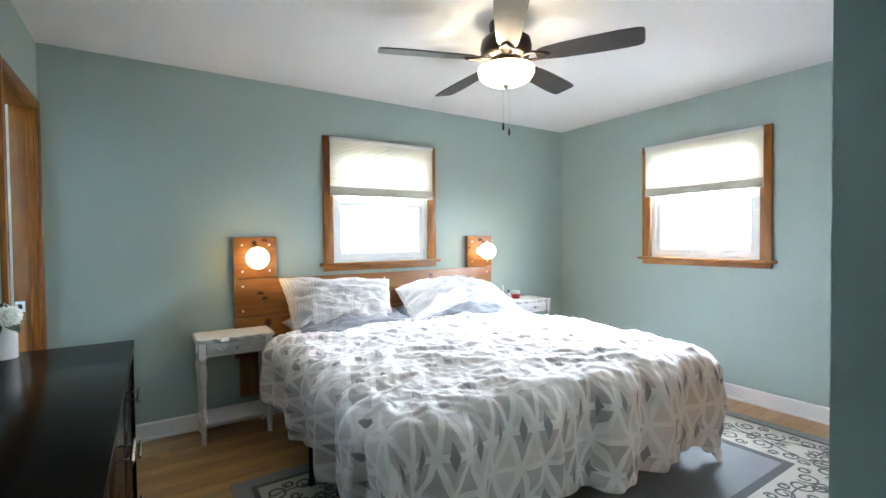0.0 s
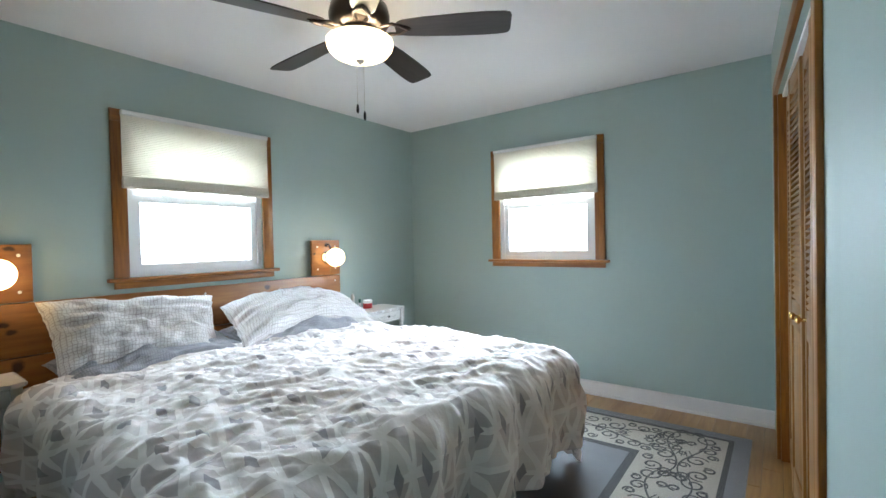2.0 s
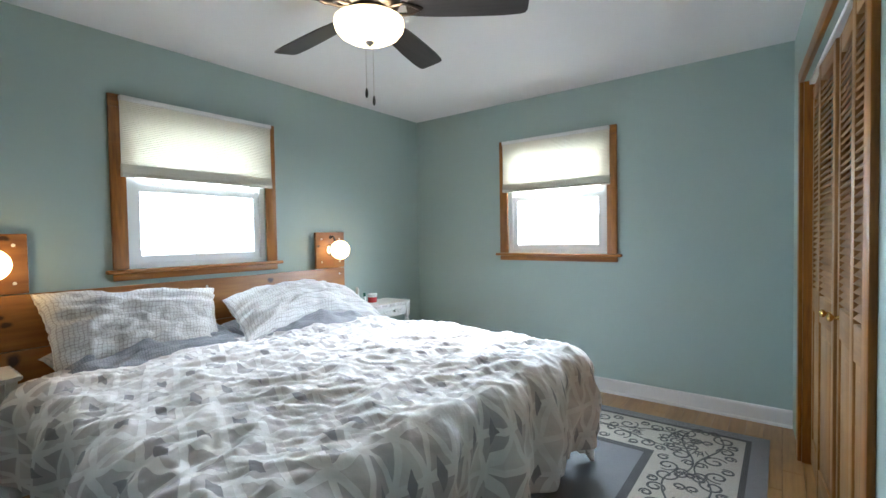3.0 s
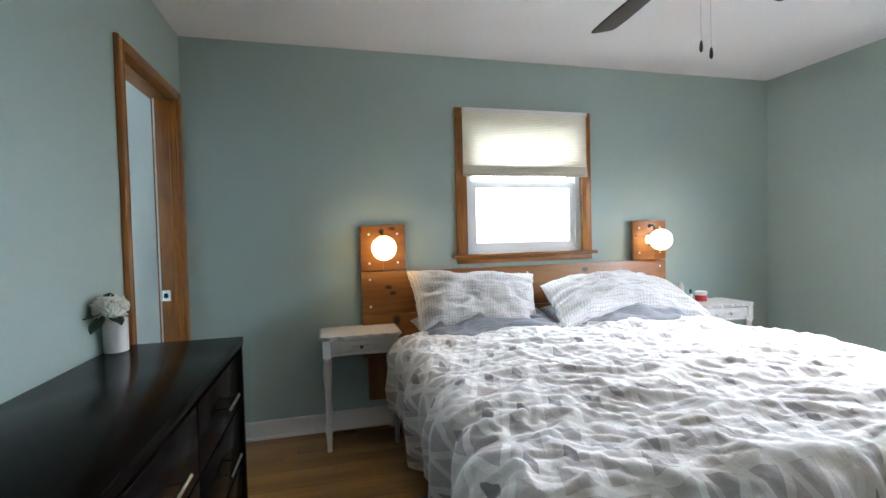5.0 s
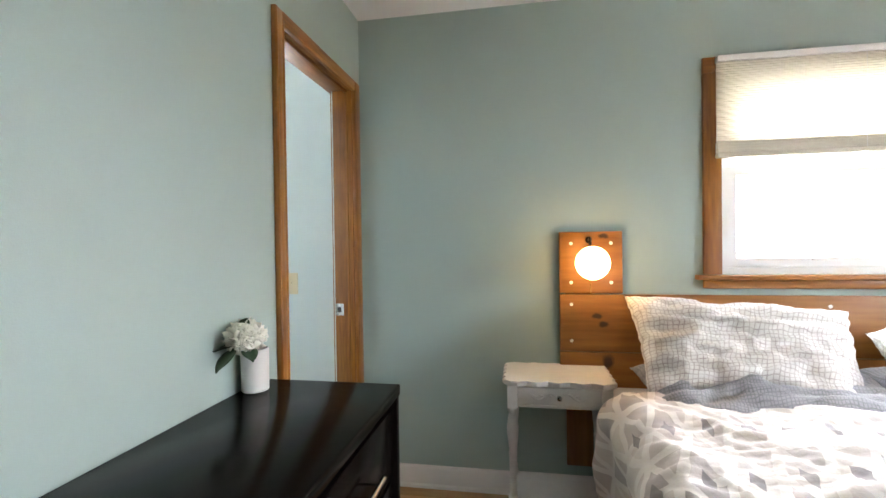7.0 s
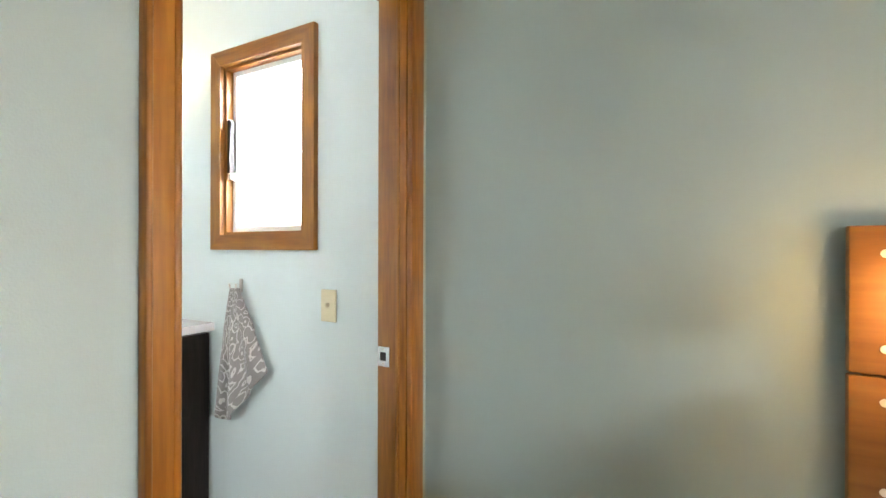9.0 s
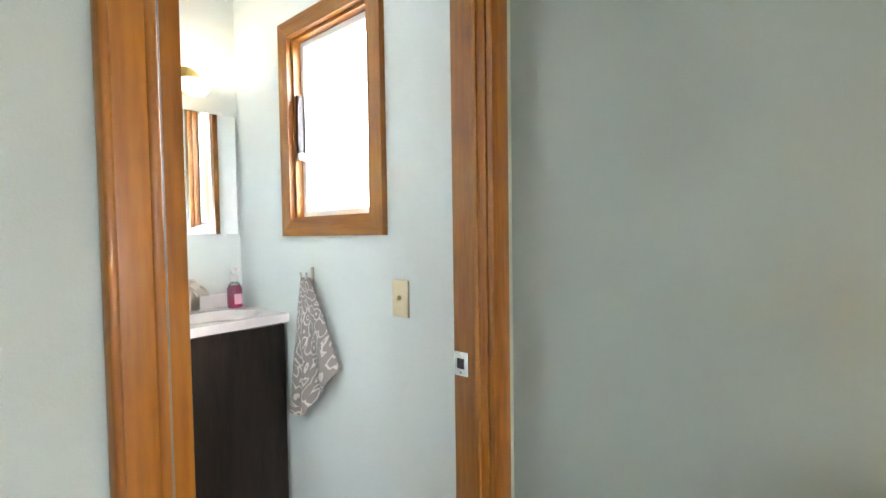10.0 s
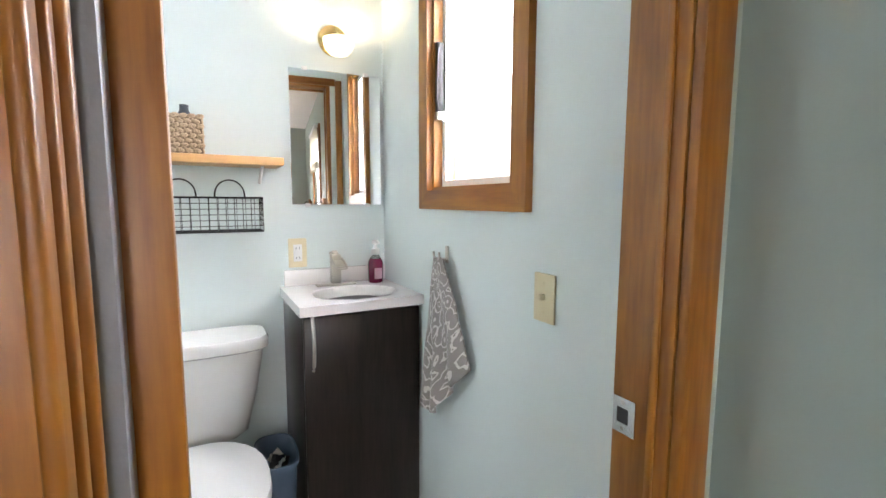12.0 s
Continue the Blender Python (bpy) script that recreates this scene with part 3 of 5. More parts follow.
# glow of the overcast outdoors beyond each window
HAZE = glow("overcast_backdrop", (0.93, 0.97, 1.0), 2.0)
for nm, q in (("backdrop_north", (-25, 25, 7.0, 7.1, -0.6, 25)), ("backdrop_east", (11.5, 11.6, -25, 6.9, -0.6, 3.3))):
    bm = bmesh.new()
    box(bm, *q)
    solid(nm, bm, HAZE, "bright overcast haze outside the window", "backdrop")

# bathroom doorway: jambs with a pocket slot, casings
dw = thing("door_1", pose(0, 0, 0), "honey-stained wood doorway casing of the bathroom", "door frame", kind="structure")
CT = 2.086
part("casing", rbox(0.0, 0.018, -0.850, -0.800, 0, CT, 0.004), OAKZ, dw)
part("casing_bead", rbox(0.0, 0.023, -0.849, -0.838, 0, CT - 0.002, 0.005, 3), OAKZ, dw)
part("casing", rbox(0.0, 0.018, -0.110, -0.041, 0, CT, 0.004), OAKZ, dw)
part("head_casing", rbox(0.0, 0.019, -0.800, -0.110, DOORT - 0.020, CT, 0.004), OAKY, dw)
for y0, y1 in ((-0.85, -0.792), (-0.055, -0.012)):
    part("bathroom_casing", rbox(-0.140, -0.120, y0, y1, 0, CT, 0.004), OAKZ, dw)
part("bathroom_head_casing", rbox(-0.141, -0.120, -0.792, -0.055, DOORT - 0.006, CT + 0.008, 0.004), OAKY, dw)
part("casing_bead", rbox(-0.010, 0.021, -0.806, -0.792, 0, DOORT, 0.006, 3), OAKZ, dw)
part("door_stop", rbox(-0.048, -0.030, -0.797, -0.781, 0, DOORT - 0.015, 0.006, 3), OAKZ, dw)
part("door_stop", rbox(-0.030, -0.011, -0.797, -0.788, 0, DOORT - 0.015, 0.004, 3), OAKZ, dw)
part("jamb", rbox(-0.121, -0.095, -0.797, -0.726, 0, DOORT, 0.003), OAKZ, dw)
part("pocket_door_edge", rbox(-0.092, -0.052, -0.795, -0.767, 0.008, DOORT - 0.012, 0.002), GREYW, dw, "grey edge of the pocket door")
part("jamb", rbox(-0.104, -0.001, -0.112, -0.087, 0, DOORT, 0.003), OAKZ, dw)
part("door_stop", rbox(-0.034, -0.022, -0.120, -0.112, 0, DOORT - 0.015, 0.003), OAKZ, dw)
part("head_jamb", rbox(-0.122, -0.001, -0.726, -0.112, DOORT - 0.016, DOORT, 0.003), OAKY, dw)
part("head_stop", rbox(-0.034, -0.022, -0.767, -0.120, DOORT - 0.030, DOORT - 0.016, 0.003), OAKY, dw)
strike = bmesh.new()
for q in ((-0.100, -0.092, 0.902, 0.962), (-0.070, -0.058, 0.902, 0.962), (-0.092, -0.070, 0.902, 0.919), (-0.092, -0.070, 0.945, 0.962)):
    box(strike, q[0], q[1], -0.115, -0.1121, q[2], q[3])
part("strike_plate", strike, CHROME, dw, "steel strike plate", smooth=False)
bm = bmesh.new()
box(bm, -0.0915, -0.0705, -0.1140, -0.1122, 0.9195, 0.9445)
part("latch_hole", bm, BLACK, dw, smooth=False)
for z in (0.910, 0.954):
    bm = bmesh.new()
    lathe(bm, [(0.004, 0), (0.003, 0.001)], 10, m=pose(-0.081, -0.115, z, 90))
    part("screw", bm, NICKEL, dw)

# ---- closet ----
cf = thing("closet_frame", S, "dark-stained wood casing round the closet", "door frame", kind="structure")
part("casing", rbox(CL0 - 0.068, CL0, 0, 0.019, 0, CLT + 0.066, 0.004), OAKZ, cf)
part("casing", rbox(CL1, CL1 + 0.068, 0, 0.019, 0, CLT + 0.066, 0.004), OAKZ, cf)
part("head_casing", rbox(CL0, CL1, 0, 0.020, CLT, CLT + 0.066, 0.004), OAKX, cf)
for q in ((CL0, CL0 + 0.016), (CL1 - 0.016, CL1)):
    part("jamb", rbox(q[0], q[1], -0.11, 0.001, 0, CLT, 0.002), OAKZ, cf)
part("track", rbox(CL0 + 0.017, CL1 - 0.017, -0.06, -0.02, CLT - 0.022, CLT - 0.001, 0.002), WHITEP, cf, "white metal door track")
PWD = (CL1 - CL0 - 0.040) / 4
slat_me = None


def bifold(x0, fold, knob_at):
    """One louvred bifold leaf: stiles, rails, slats above, panel below."""
    global slat_me
    leaf = thing("bifold_door", S @ pose(x0, -0.040, 0.02, 0, 0, fold), "honey-stained louvred bifold closet door leaf", "closet door", "bifold closet doors")
    w, top = PWD - 0.006, 1.985
    st = 0.045
    for q in ((0, st), (w - st, w)):
        part("stile", rbox(q[0], q[1], -0.014, 0.014, 0, top, 0.003), LOUVRE, leaf)
    for z0, z1 in ((0, 0.14), (0.82, 0.94), (top - 0.075, top)):
        part("rail", rbox(st, w - st, -0.013, 0.013, z0, z1, 0.003), SLATW, leaf)
    part("panel", rbox(st, w - st, -0.007, 0.007, 0.14, 0.82, 0.003), LOUVRE, leaf)
    part("raised_panel", rbox(st + 0.03, w - st - 0.03, -0.012, 0.011, 0.19, 0.77, 0.009, 2), LOUVRE, leaf)
    if slat_me is None:
        b = bmesh.new()
        box(b, st, w - st, -0.0035, 0.0035, -0.018, 0.018, pose(0, 0, 0, 42))
        slat_me = mesh_of("slat", b, SLATW)
    n = 34
    for i in range(n):
        share("slat", slat_me, leaf, pose(0, 0, 0.955 + (top - 0.075 - 0.97) * (i + 0.5) / n))
    if knob_at is not None:
        b = bmesh.new()
        lathe(b, [(0.009, 0), (0.006, 0.010), (0.007, 0.016), (0.015, 0.022), (0.017, 0.030), (0.011, 0.037), (0.002, 0.039)], 16, m=pose(knob_at, 0.013, 0.90, -90))
        part("knob", b, BRASS, leaf, "round brass knob")
    return leaf


for i in range(4):
    bifold(CL0 + 0.020 + i * PWD, (1.6, -1.6, 1.6, -1.6)[i], {1: PWD - 0.05, 2: 0.05}.get(i))

# ---- rug ----
rug = thing("area_rug", pose(2.450, -1.945, 0), "grey area rug with a cream scrollwork border under the bed", "rug")
RX, RY = 1.595, 1.035


def frame_ring(bm, ax, ay, w, z0, z1):
    for q in ((-ax, ax, ay - w, ay), (-ax, ax, -ay, -ay + w), (-ax, -ax + w, -ay + w, ay - w), (ax - w, ax, -ay + w, ay - w)):
        box(bm, q[0], q[1], q[2], q[3], z0, z1)


for nm, ax, ay, w, mt, z in (("outer_border", RX, RY, 0.085, RUGGREY, 0.011), ("dark_line", RX - 0.085, RY - 0.085, 0.028, RUGDARK, 0.0115),
                             ("cream_band", RX - 0.113, RY - 0.113, 0.415, RUGCREAM, 0.011), ("inner_line", RX - 0.528, RY - 0.528, 0.045, RUGDARK, 0.0115)):
    bm = bmesh.new()
    frame_ring(bm, ax, ay, w, 0.001, z)
    part(nm, bm, mt, rug, smooth=False)
bm = bmesh.new()
box(bm, -RX + 0.573, RX - 0.573, -RY + 0.573, RY - 0.573, 0.001, 0.010)
part("field", bm, RUGGREY, rug, smooth=False)
bm = bmesh.new()


def ribbon(pts, w, m):
    top = []
    for i, p in enumerate(pts):
        a, b = Vector(pts[max(i - 1, 0)]), Vector(pts[min(i + 1, len(pts) - 1)])
        d = (b - a).normalized()
        nn = Vector((-d.y, d.x)) * w * (0.55 + 0.45 * math.sin(math.pi * (i + 0.5) / len(pts)))
        p = Vector(p)
        top.append([bm.verts.new(m @ Vector((*(p + nn * s), z))) for s, z in ((-1, 0.010), (-0.7, 0.0125), (0.7, 0.0125), (1, 0.010))])
    for a, b in zip(top, top[1:]):
        for k in range(3):
            bm.faces.new((a[k], a[k + 1], b[k + 1], b[k]))


def spiral(cx, cy, r0, r1, a0, turns, n=22):
    return [(cx + (r0 + (r1 - r0) * i / n) * math.cos(a0 + turns * 2 * math.pi * i / n), cy + (r0 + (r1 - r0) * i / n) * math.sin(a0 + turns * 2 * math.pi * i / n)) for i in range(n + 1)]


def scroll_motif(m):
    """Mirrored curls about a stem, about 0.7 m long and 0.34 m wide."""
    for sy in (-1, 1):
        k = m @ Matrix.Diagonal((1, sy, 1, 1))
        stem = [(-0.34 + 0.68 * i / 30, 0.055 + 0.05 * math.sin(i / 30 * 2 * math.pi)) for i in range(31)]
        ribbon(stem, 0.006, k)
        for cx, cy, r, a, t in ((-0.24, 0.105, 0.062, 3.6, 1.35), (-0.09, 0.125, 0.048, 5.2, -1.4), (0.07, 0.085, 0.062, 2.0, 1.35), (0.24, 0.115, 0.058, 0.4, -1.4), (0.15, 0.03, 0.032, 1.2, 1.2), (-0.16, 0.03, 0.030, 0.2, -1.2), (-0.015, 0.150, 0.030, 0.9, 1.3), (0.155, 0.150, 0.034, 3.9, -1.3), (-0.165, 0.155, 0.030, 2.4, 1.3), (0.31, 0.045, 0.034, 2.9, 1.3), (-0.315, 0.045, 0.034, 5.6, -1.3)):
            ribbon(spiral(cx, cy, r, 0.012, a, t), 0.0075, k)
    for cx in (-0.30, 0.0, 0.30):
        ribbon(spiral(cx, 0, 0.020, 0.016, 0, 1.0, 12), 0.006, m)
    for j in range(5):
        ribbon([(-0.02 - 0.012 * abs(j - 2) + 0.05 * q, (j - 2) * 0.014 * (1 + 0.8 * q)) for q in (0, 0.5, 1, 1.4)], 0.004, m)


MIDX, MIDY = RX - 0.32, RY - 0.32
for i in range(5):
    x = -MIDX + 0.10 + i * (2 * MIDX - 0.20) / 4
    for sy in (-1, 1):
        scroll_motif(pose(x, sy * MIDY, 0, 0, 0, 0 if sy > 0 else 180))
for i in range(2):
    y = -0.36 + i * 0.72
    for sx in (-1, 1):
        scroll_motif(pose(sx * MIDX, y, 0, 0, 0, 90 * sx))
tagged(part("scrollwork", bm, RUGDARK, rug, "charcoal scrollwork of the border"), kind="stuff")

# ---- bed ----
BCX = 2.165
bed = thing("bed_frame", pose(BCX, -1.06, 0), "black metal platform bed frame on thin legs", "bed")
for x in (-0.955, 0.0, 0.955):
    part("rail", rbox(x - 0.018, x + 0.018, -0.97, 0.94, 0.235, 0.272, 0.003), BLACK, bed)
    for y in (-0.945, -0.09, 0.90):
        b = bmesh.new()
        lathe(b, [(0.019, 0.0), (0.019, 0.02), (0.014, 0.024), (0.014, 0.236)], 12, (x, y, 0.0125 if not (y > 0.1) else 0))
        part("leg", b, BLACK, bed)
for y in (-0.955, -0.3, 0.3, 0.925):
    part("crossbar", rbox(-0.936, 0.936, y - 0.015, y + 0.015, 0.24, 0.268, 0.003), BLACK, bed)
mt = thing("mattress", pose(BCX, -1.06, 0.273), "mattress in a grey fitted sheet on the bed", "mattress")
part("core", rbox(-0.965, 0.965, -0.99, 0.955, 0, 0.33, 0.06, 4), MATTRESS, mt)

DZ, DW, DR = 0.655, 0.955, 0.115
DHEAD, DFOOT = -0.50, -2.075
side_drop, foot_drop = 0.44, 0.56
TOT_U = 2 * (DW + side_drop)
TOT_V = (DHEAD - DFOOT) + foot_drop


def bend(d):
    """Distance past the edge -> how far out and down the cloth lies."""
    q = DR * math.pi / 2
    if d <= q:
        a = d / DR
        return DR * math.sin(a), DR * (1 - math.cos(a))
    return DR - 0.10 * (d - q), DR + (d - q) * 0.985


def duvet_point(s, t):
    u = (s - 0.5) * TOT_U
    v = t * TOT_V
    L = DHEAD - DFOOT
    du, dv = max(0, abs(u) - DW + 0.04), max(0, v - L)
    d = math.hypot(du, dv)
    cu, cv = max(-DW + 0.04, min(DW - 0.04, u)), min(v, L)
    x, y, z = BCX + 0.015 + cu, DHEAD - cv, DZ
    along = v if du > dv else u
    p = Vector((u, v, 0))
    fold = noise.noise(Vector((u * 3.0 + v * 1.6, v * 6.0 - u * 1.6, 1.3)))
    fine = noise.noise(Vector((u * 8.5 + v * 4.0, v * 15.0 - u * 5, 4.1)))
    bendy = 0.35 * noise.noise(Vector((u * 1.4, v * 1.4, 5.5)))
    tiny = (1 - abs(noise.noise(Vector(((u + bendy) * 9 + v * 7, (v + bendy) * 34 - u * 13, 8.0))))) ** 4 - 0.3
    ridge = (1 - abs(fold)) ** 4
    crease = (1 - abs(fine)) ** 5 - 0.3
    if d > 0:
        out, down = bend(d)
        nx, ny = du / d * (1 if u > 0 else -1), dv / d
        hang = min(1, d / 0.35)
        wave = 0.036 * hang * math.sin(along * 15 + 2.5 * noise.noise(Vector((along * 2.1, 3.3, u)))) + 0.014 * hang * math.sin(along * 37 + 3 * fold)
        out += wave + 0.012 * fine + (0.06 * hang if u > 0 else 0.0)
        x += nx * out
        y -= ny * out
        z -= down * (1 + 0.05 * noise.noise(Vector((along * 1.3, 7, 0))))
    rest = max(0.0, 1 - d / 0.25)
    puff = 0.045 * max(0, 1 - (abs(u) / 1.1) ** 3) * (0.5 + 0.5 * math.sin(min(1, v / 1.3) * math.pi))
    z += rest * (puff + 0.022 * ridge - 0.010 + 0.011 * crease + 0.005 * tiny + 0.02 * noise.noise(Vector((u * 1.7, v * 2.3, 6))))
    # rumpled head edge
    if v < 0.25:
        e = 1 - v / 0.25
        z += 0.030 * e * (0.5 + noise.noise(Vector((u * 4, 2, 0)))) * rest - 0.028 * e * e
        y += 0.05 * e * noise.noise(Vector((u * 2.5, 9, 0)))
        y += 0.13 * e * max(0, abs(u) - 0.62) / 0.4
    return Vector((x, y, z))


dv_ob = thing("duvet", pose(0, 0, 0), "rumpled white and grey geometric print duvet over the bed", "duvet")
bm = bmesh.new()
grid(bm, 300, 230, duvet_point, lambda s, t: (s * TOT_U, t * TOT_V))
cover = part("cover", bm, DUVET, dv_ob, smooth="all")
sm = cover.modifiers.new("thickness", "SOLIDIFY")
sm.thickness, sm.offset = 0.022, 0


def pillow(name, m, w, h, th, material, label, seed, taper=0.0, droop=0.0):
    b = bmesh.new()
    for side in (1, -1):
        def fn(s, t):
            a, c = 2 * s - 1, 2 * t - 1
            body = max(0, (1 - abs(a) ** 3.2)) ** 0.55 * max(0, (1 - abs(c) ** 3.0)) ** 0.55
            x = w / 2 * a * (1 - 0.05 * (1 - c * c)) * (1 - taper * (0.5 - 0.5 * c))
            y = h / 2 * c * (1 - 0.09 * (1 - a * a)) - droop * abs(a) ** 2.2 * (1 + 0.25 * a)
            wr = noise.noise(Vector((a * 2.6 + seed, c * 4.5, seed))) * 0.05 + noise.noise(Vector((a * 7 + seed, c * 9, seed + 3))) * 0.015
            wr += 0.012 * ((1 - abs(noise.noise(Vector((a * 3.2 - c * 2 + seed, c * 5 + a * 2, seed + 5))))) ** 4 - 0.3)
            ed = noise.noise(Vector((a * 9, c * 9, seed + 8))) * 0.010
            return m @ Vector((x + ed, y + ed, side * (th / 2 * body + wr * body)))
        grid(b, 54, 36, fn, lambda s, t: (s * w, t * h + (0 if side > 0 else 3)))
    bmesh.ops.remove_doubles(b, verts=b.verts[:], dist=0.0005)
    ob = new(name, mesh_of(name, b, material, "all"))
    return tagged(ob, label, "pillow", "pillows on the bed")


pillow("pillow", pose(1.690, -0.325, 0.820, 48, 4, -3), 0.86, 0.46, 0.20, CHECK, "white checked cotton pillow propped on the headboard", 1.0, 0.14, 0.0)
pillow("pillow", pose(2.670, -0.345, 0.812, 32, 2, 4), 1.06, 0.42, 0.21, CHECK, "plump white checked cotton pillow against the headboard", 5.0, -0.12, 0.13)
pillow("pillow", pose(1.740, -0.410, 0.675, 9, 0, 2), 0.88, 0.44, 0.16, CHECKG, "grey fine-checked pillow lying under a white one", 9.0)
pillow("pillow", pose(2.620, -0.400, 0.680, 9, 0, -2), 0.90, 0.46, 0.16, CHECKG, "grey fine-checked pillow lying under a plump one", 13.0)

# headboard
HX0, HX1 = 1.013, 3.316
hb = thing("headboard", pose(0, -0.004, 0), "knotty stained pine plank headboard with square lamp panels", "headboard")
for x0, x1 in ((HX0 + 0.03, HX0 + 0.155), (HX1 - 0.155, HX1 - 0.03)):
    part("post", rbox(x0, x1, -0.017, 0, 0.17, 1.28, 0.003), wood("stained_pine_post", (0.20, 0.075, 0.018), (0.36, 0.16, 0.045), "Z", 0.45, grain=5) if x0 < 2 else bpy.data.materials["stained_pine_post"], hb)
for z0, z1 in ((0.735, 1.008), (0.455, 0.731)):
    part("plank", rbox(HX0, HX1, -0.041, -0.0175, z0, z1, 0.004), PINE, hb)
for x0, x1 in ((HX0, HX0 + 0.290), (HX1 - 0.290, HX1)):
    part("lamp_panel", rbox(x0, x1, -0.043, -0.0175, 1.013, 1.308, 0.004), PINE, hb)
cap = bmesh.new()
lathe(cap, [(0.0085, 0), (0.008, 0.002), (0.002, 0.003)], 12, m=pose(0, 0, 0, 90))
cap_me = mesh_of("screw_cap", cap, SCREW)
for x0 in (HX0, HX1 - 0.290):
    for dx in (0.055, 0.238):
        for z in (1.065, 1.252):
            share("screw_cap", cap_me, hb, pose(x0 + dx, -0.0432, z))
for x in (HX0 + 0.055, BCX, HX1 - 0.055):
    for z in (0.785, 0.960, 0.560):
        share("screw_cap", cap_me, hb, pose(x, -0.0412, z))


def globe_lamp(x, label):
    g = thing("globe_lamp", pose(x, -0.048, 1.163), label, "wall lamp", "bedside globe lamps")
    b = bmesh.new()
    lathe(b, [(0.050, 0), (0.050, 0.012), (0.030, 0.020), (0.028, 0.046), (0.034, 0.050)], 24, m=pose(0, 0, 0, 90))
    part("base", b, CHROME, g)
    b = bmesh.new()
    r, seg = 0.076, 14
    lathe(b, [(r * math.sin(math.pi * (i + 0.5) / seg), -r * math.cos(math.pi * (i + 0.5) / seg)) for i in range(seg)], 28, (0, 0, 0), pose(0, -0.118, 0, 90))
    part("globe", b, BULB, g, "lit opal glass globe", smooth="all")
    b = bmesh.new()
    tube(b, [(0, -0.012, 0.105), (0, -0.030, 0.112), (0, -0.046, 0.100), (0, -0.060, 0.060)], 0.007, 8)
    lathe(b, [(0.014, 0), (0.016, 0.006), (0.010, 0.012)], 14, m=pose(0, 0.004, 0.105, 90))
    part("bracket", b, BRONZE, g, "small dark bracket above the globe")
    b = bmesh.new()
    tube(b, [(0, -0.050, -0.060), (0, -0.050, -0.150)], 0.0012, 5)
    part("pull_chain", b, BRASS, g)
    return g


globe_lamp(1.150, "lit opal glass globe lamp on the wooden lamp panel")
globe_lamp(3.172, "lit opal glass globe lamp on the wooden lamp panel")


def nightstand(m, label):
    """Small painted table: scalloped top, carved drawer, turned legs, low shelf."""
    ns = thing("nightstand", m, label, "nightstand", "nightstands beside the bed")
    w, d = 0.225, 0.150
    pts = []
    for i in range(96):
        a = 2 * math.pi * i / 96
        c, s = math.cos(a), math.sin(a)
        k = 1 / max(abs(c), abs(s))
        x, y = c * k, s * k
        sc = 0.012 * math.cos(5 * math.pi * (x if abs(y) > abs(x) else y)) - 0.010 * (1 if abs(abs(x) - abs(y)) < 0.08 else 0)
        pts.append((x * (w + 0.004 + (sc if abs(x) >= abs(y) else 0)), y * (d + 0.004 + (sc if abs(y) > abs(x) else 0))))
    b = bmesh.new()
    prism(b, pts, 0.660, 0.682)
    bmesh.ops.bevel(b, geom=[e for e in b.edges if abs(e.verts[0].co.z - e.verts[1].co.z) < 1e-5], offset=0.004, segments=2, affect="EDGES")
    part("top", b, CHALK, ns, "scalloped white painted top")
    for q in ((-w + 0.03, w - 0.03, d - 0.032, d - 0.018), ):
        part("apron", rbox(q[0], q[1], q[2], q[3], 0.565, 0.659, 0.003), CHALK, ns)
    for sx in (-1, 1):
        x0, x1 = sorted((sx * (w - 0.03), sx * (w - 0.044)))
        part("apron", rbox(x0, x1, -d + 0.04, d - 0.04, 0.565, 0.659, 0.003), CHALK, ns)
    dr = part("drawer", rbox(-w + 0.050, w - 0.050, -d + 0.014, -d + 0.034, 0.575, 0.650, 0.004), CHALK, ns)
    part("drawer_rail", rbox(-w + 0.030, w - 0.030, -d + 0.018, -d + 0.036, 0.560, 0.573, 0.003), CHALK, ns)
    b = bmesh.new()
    for sx in (-1, 1):
        tube(b, [(sx * (0.010 + 0.11 * i / 14), -d + 0.013, 0.612 + 0.014 * math.sin(i / 14 * 2.2 * math.pi)) for i in range(15)], 0.005, 6)
        for i in range(3):
            tube(b, [(sx * (0.03 + 0.03 * i), -d + 0.013, 0.612), (sx * (0.04 + 0.03 * i), -d + 0.012, 0.624 - 0.006 * i), (sx * (0.052 + 0.03 * i), -d + 0.013, 0.620)], 0.004, 6)
    part("carving", b, CHALK, dr, "carved leaf ornament")
    b = bmesh.new()
    lathe(b, [(0.005, 0), (0.006, 0.010), (0.012, 0.016), (0.009, 0.024), (0.002, 0.026)], 14, m=pose(0, -d + 0.014, 0.612, 90))
    part("knob", b, CHROME, dr, "small metal knob")
    leg = [(0.012, 0), (0.016, 0.01), (0.013, 0.02), (0.017, 0.10), (0.021, 0.115), (0.021, 0.155), (0.015, 0.165), (0.018, 0.178), (0.014, 0.190), (0.016, 0.34), (0.020, 0.352), (0.015, 0.362), (0.017, 0.375),
           (0.024, 0.43), (0.026, 0.47), (0.019, 0.515), (0.015, 0.53), (0.022, 0.542), (0.022, 0.556)]
    b = bmesh.new()
    lathe(b, leg, 16)
    box(b, -0.021, 0.021, -0.021, 0.021, 0.556, 0.6595)
    lm = mesh_of("leg", b, CHALK, True)
    for sx in (-1, 1):
        for sy in (-1, 1):
            share("leg", lm, ns, pose(sx * (w - 0.028), sy * (d - 0.028), 0))
    part("shelf", rbox(-w + 0.012, w - 0.012, -d + 0.012, d - 0.012, 0.122, 0.140, 0.004), CHALK, ns)
    return ns


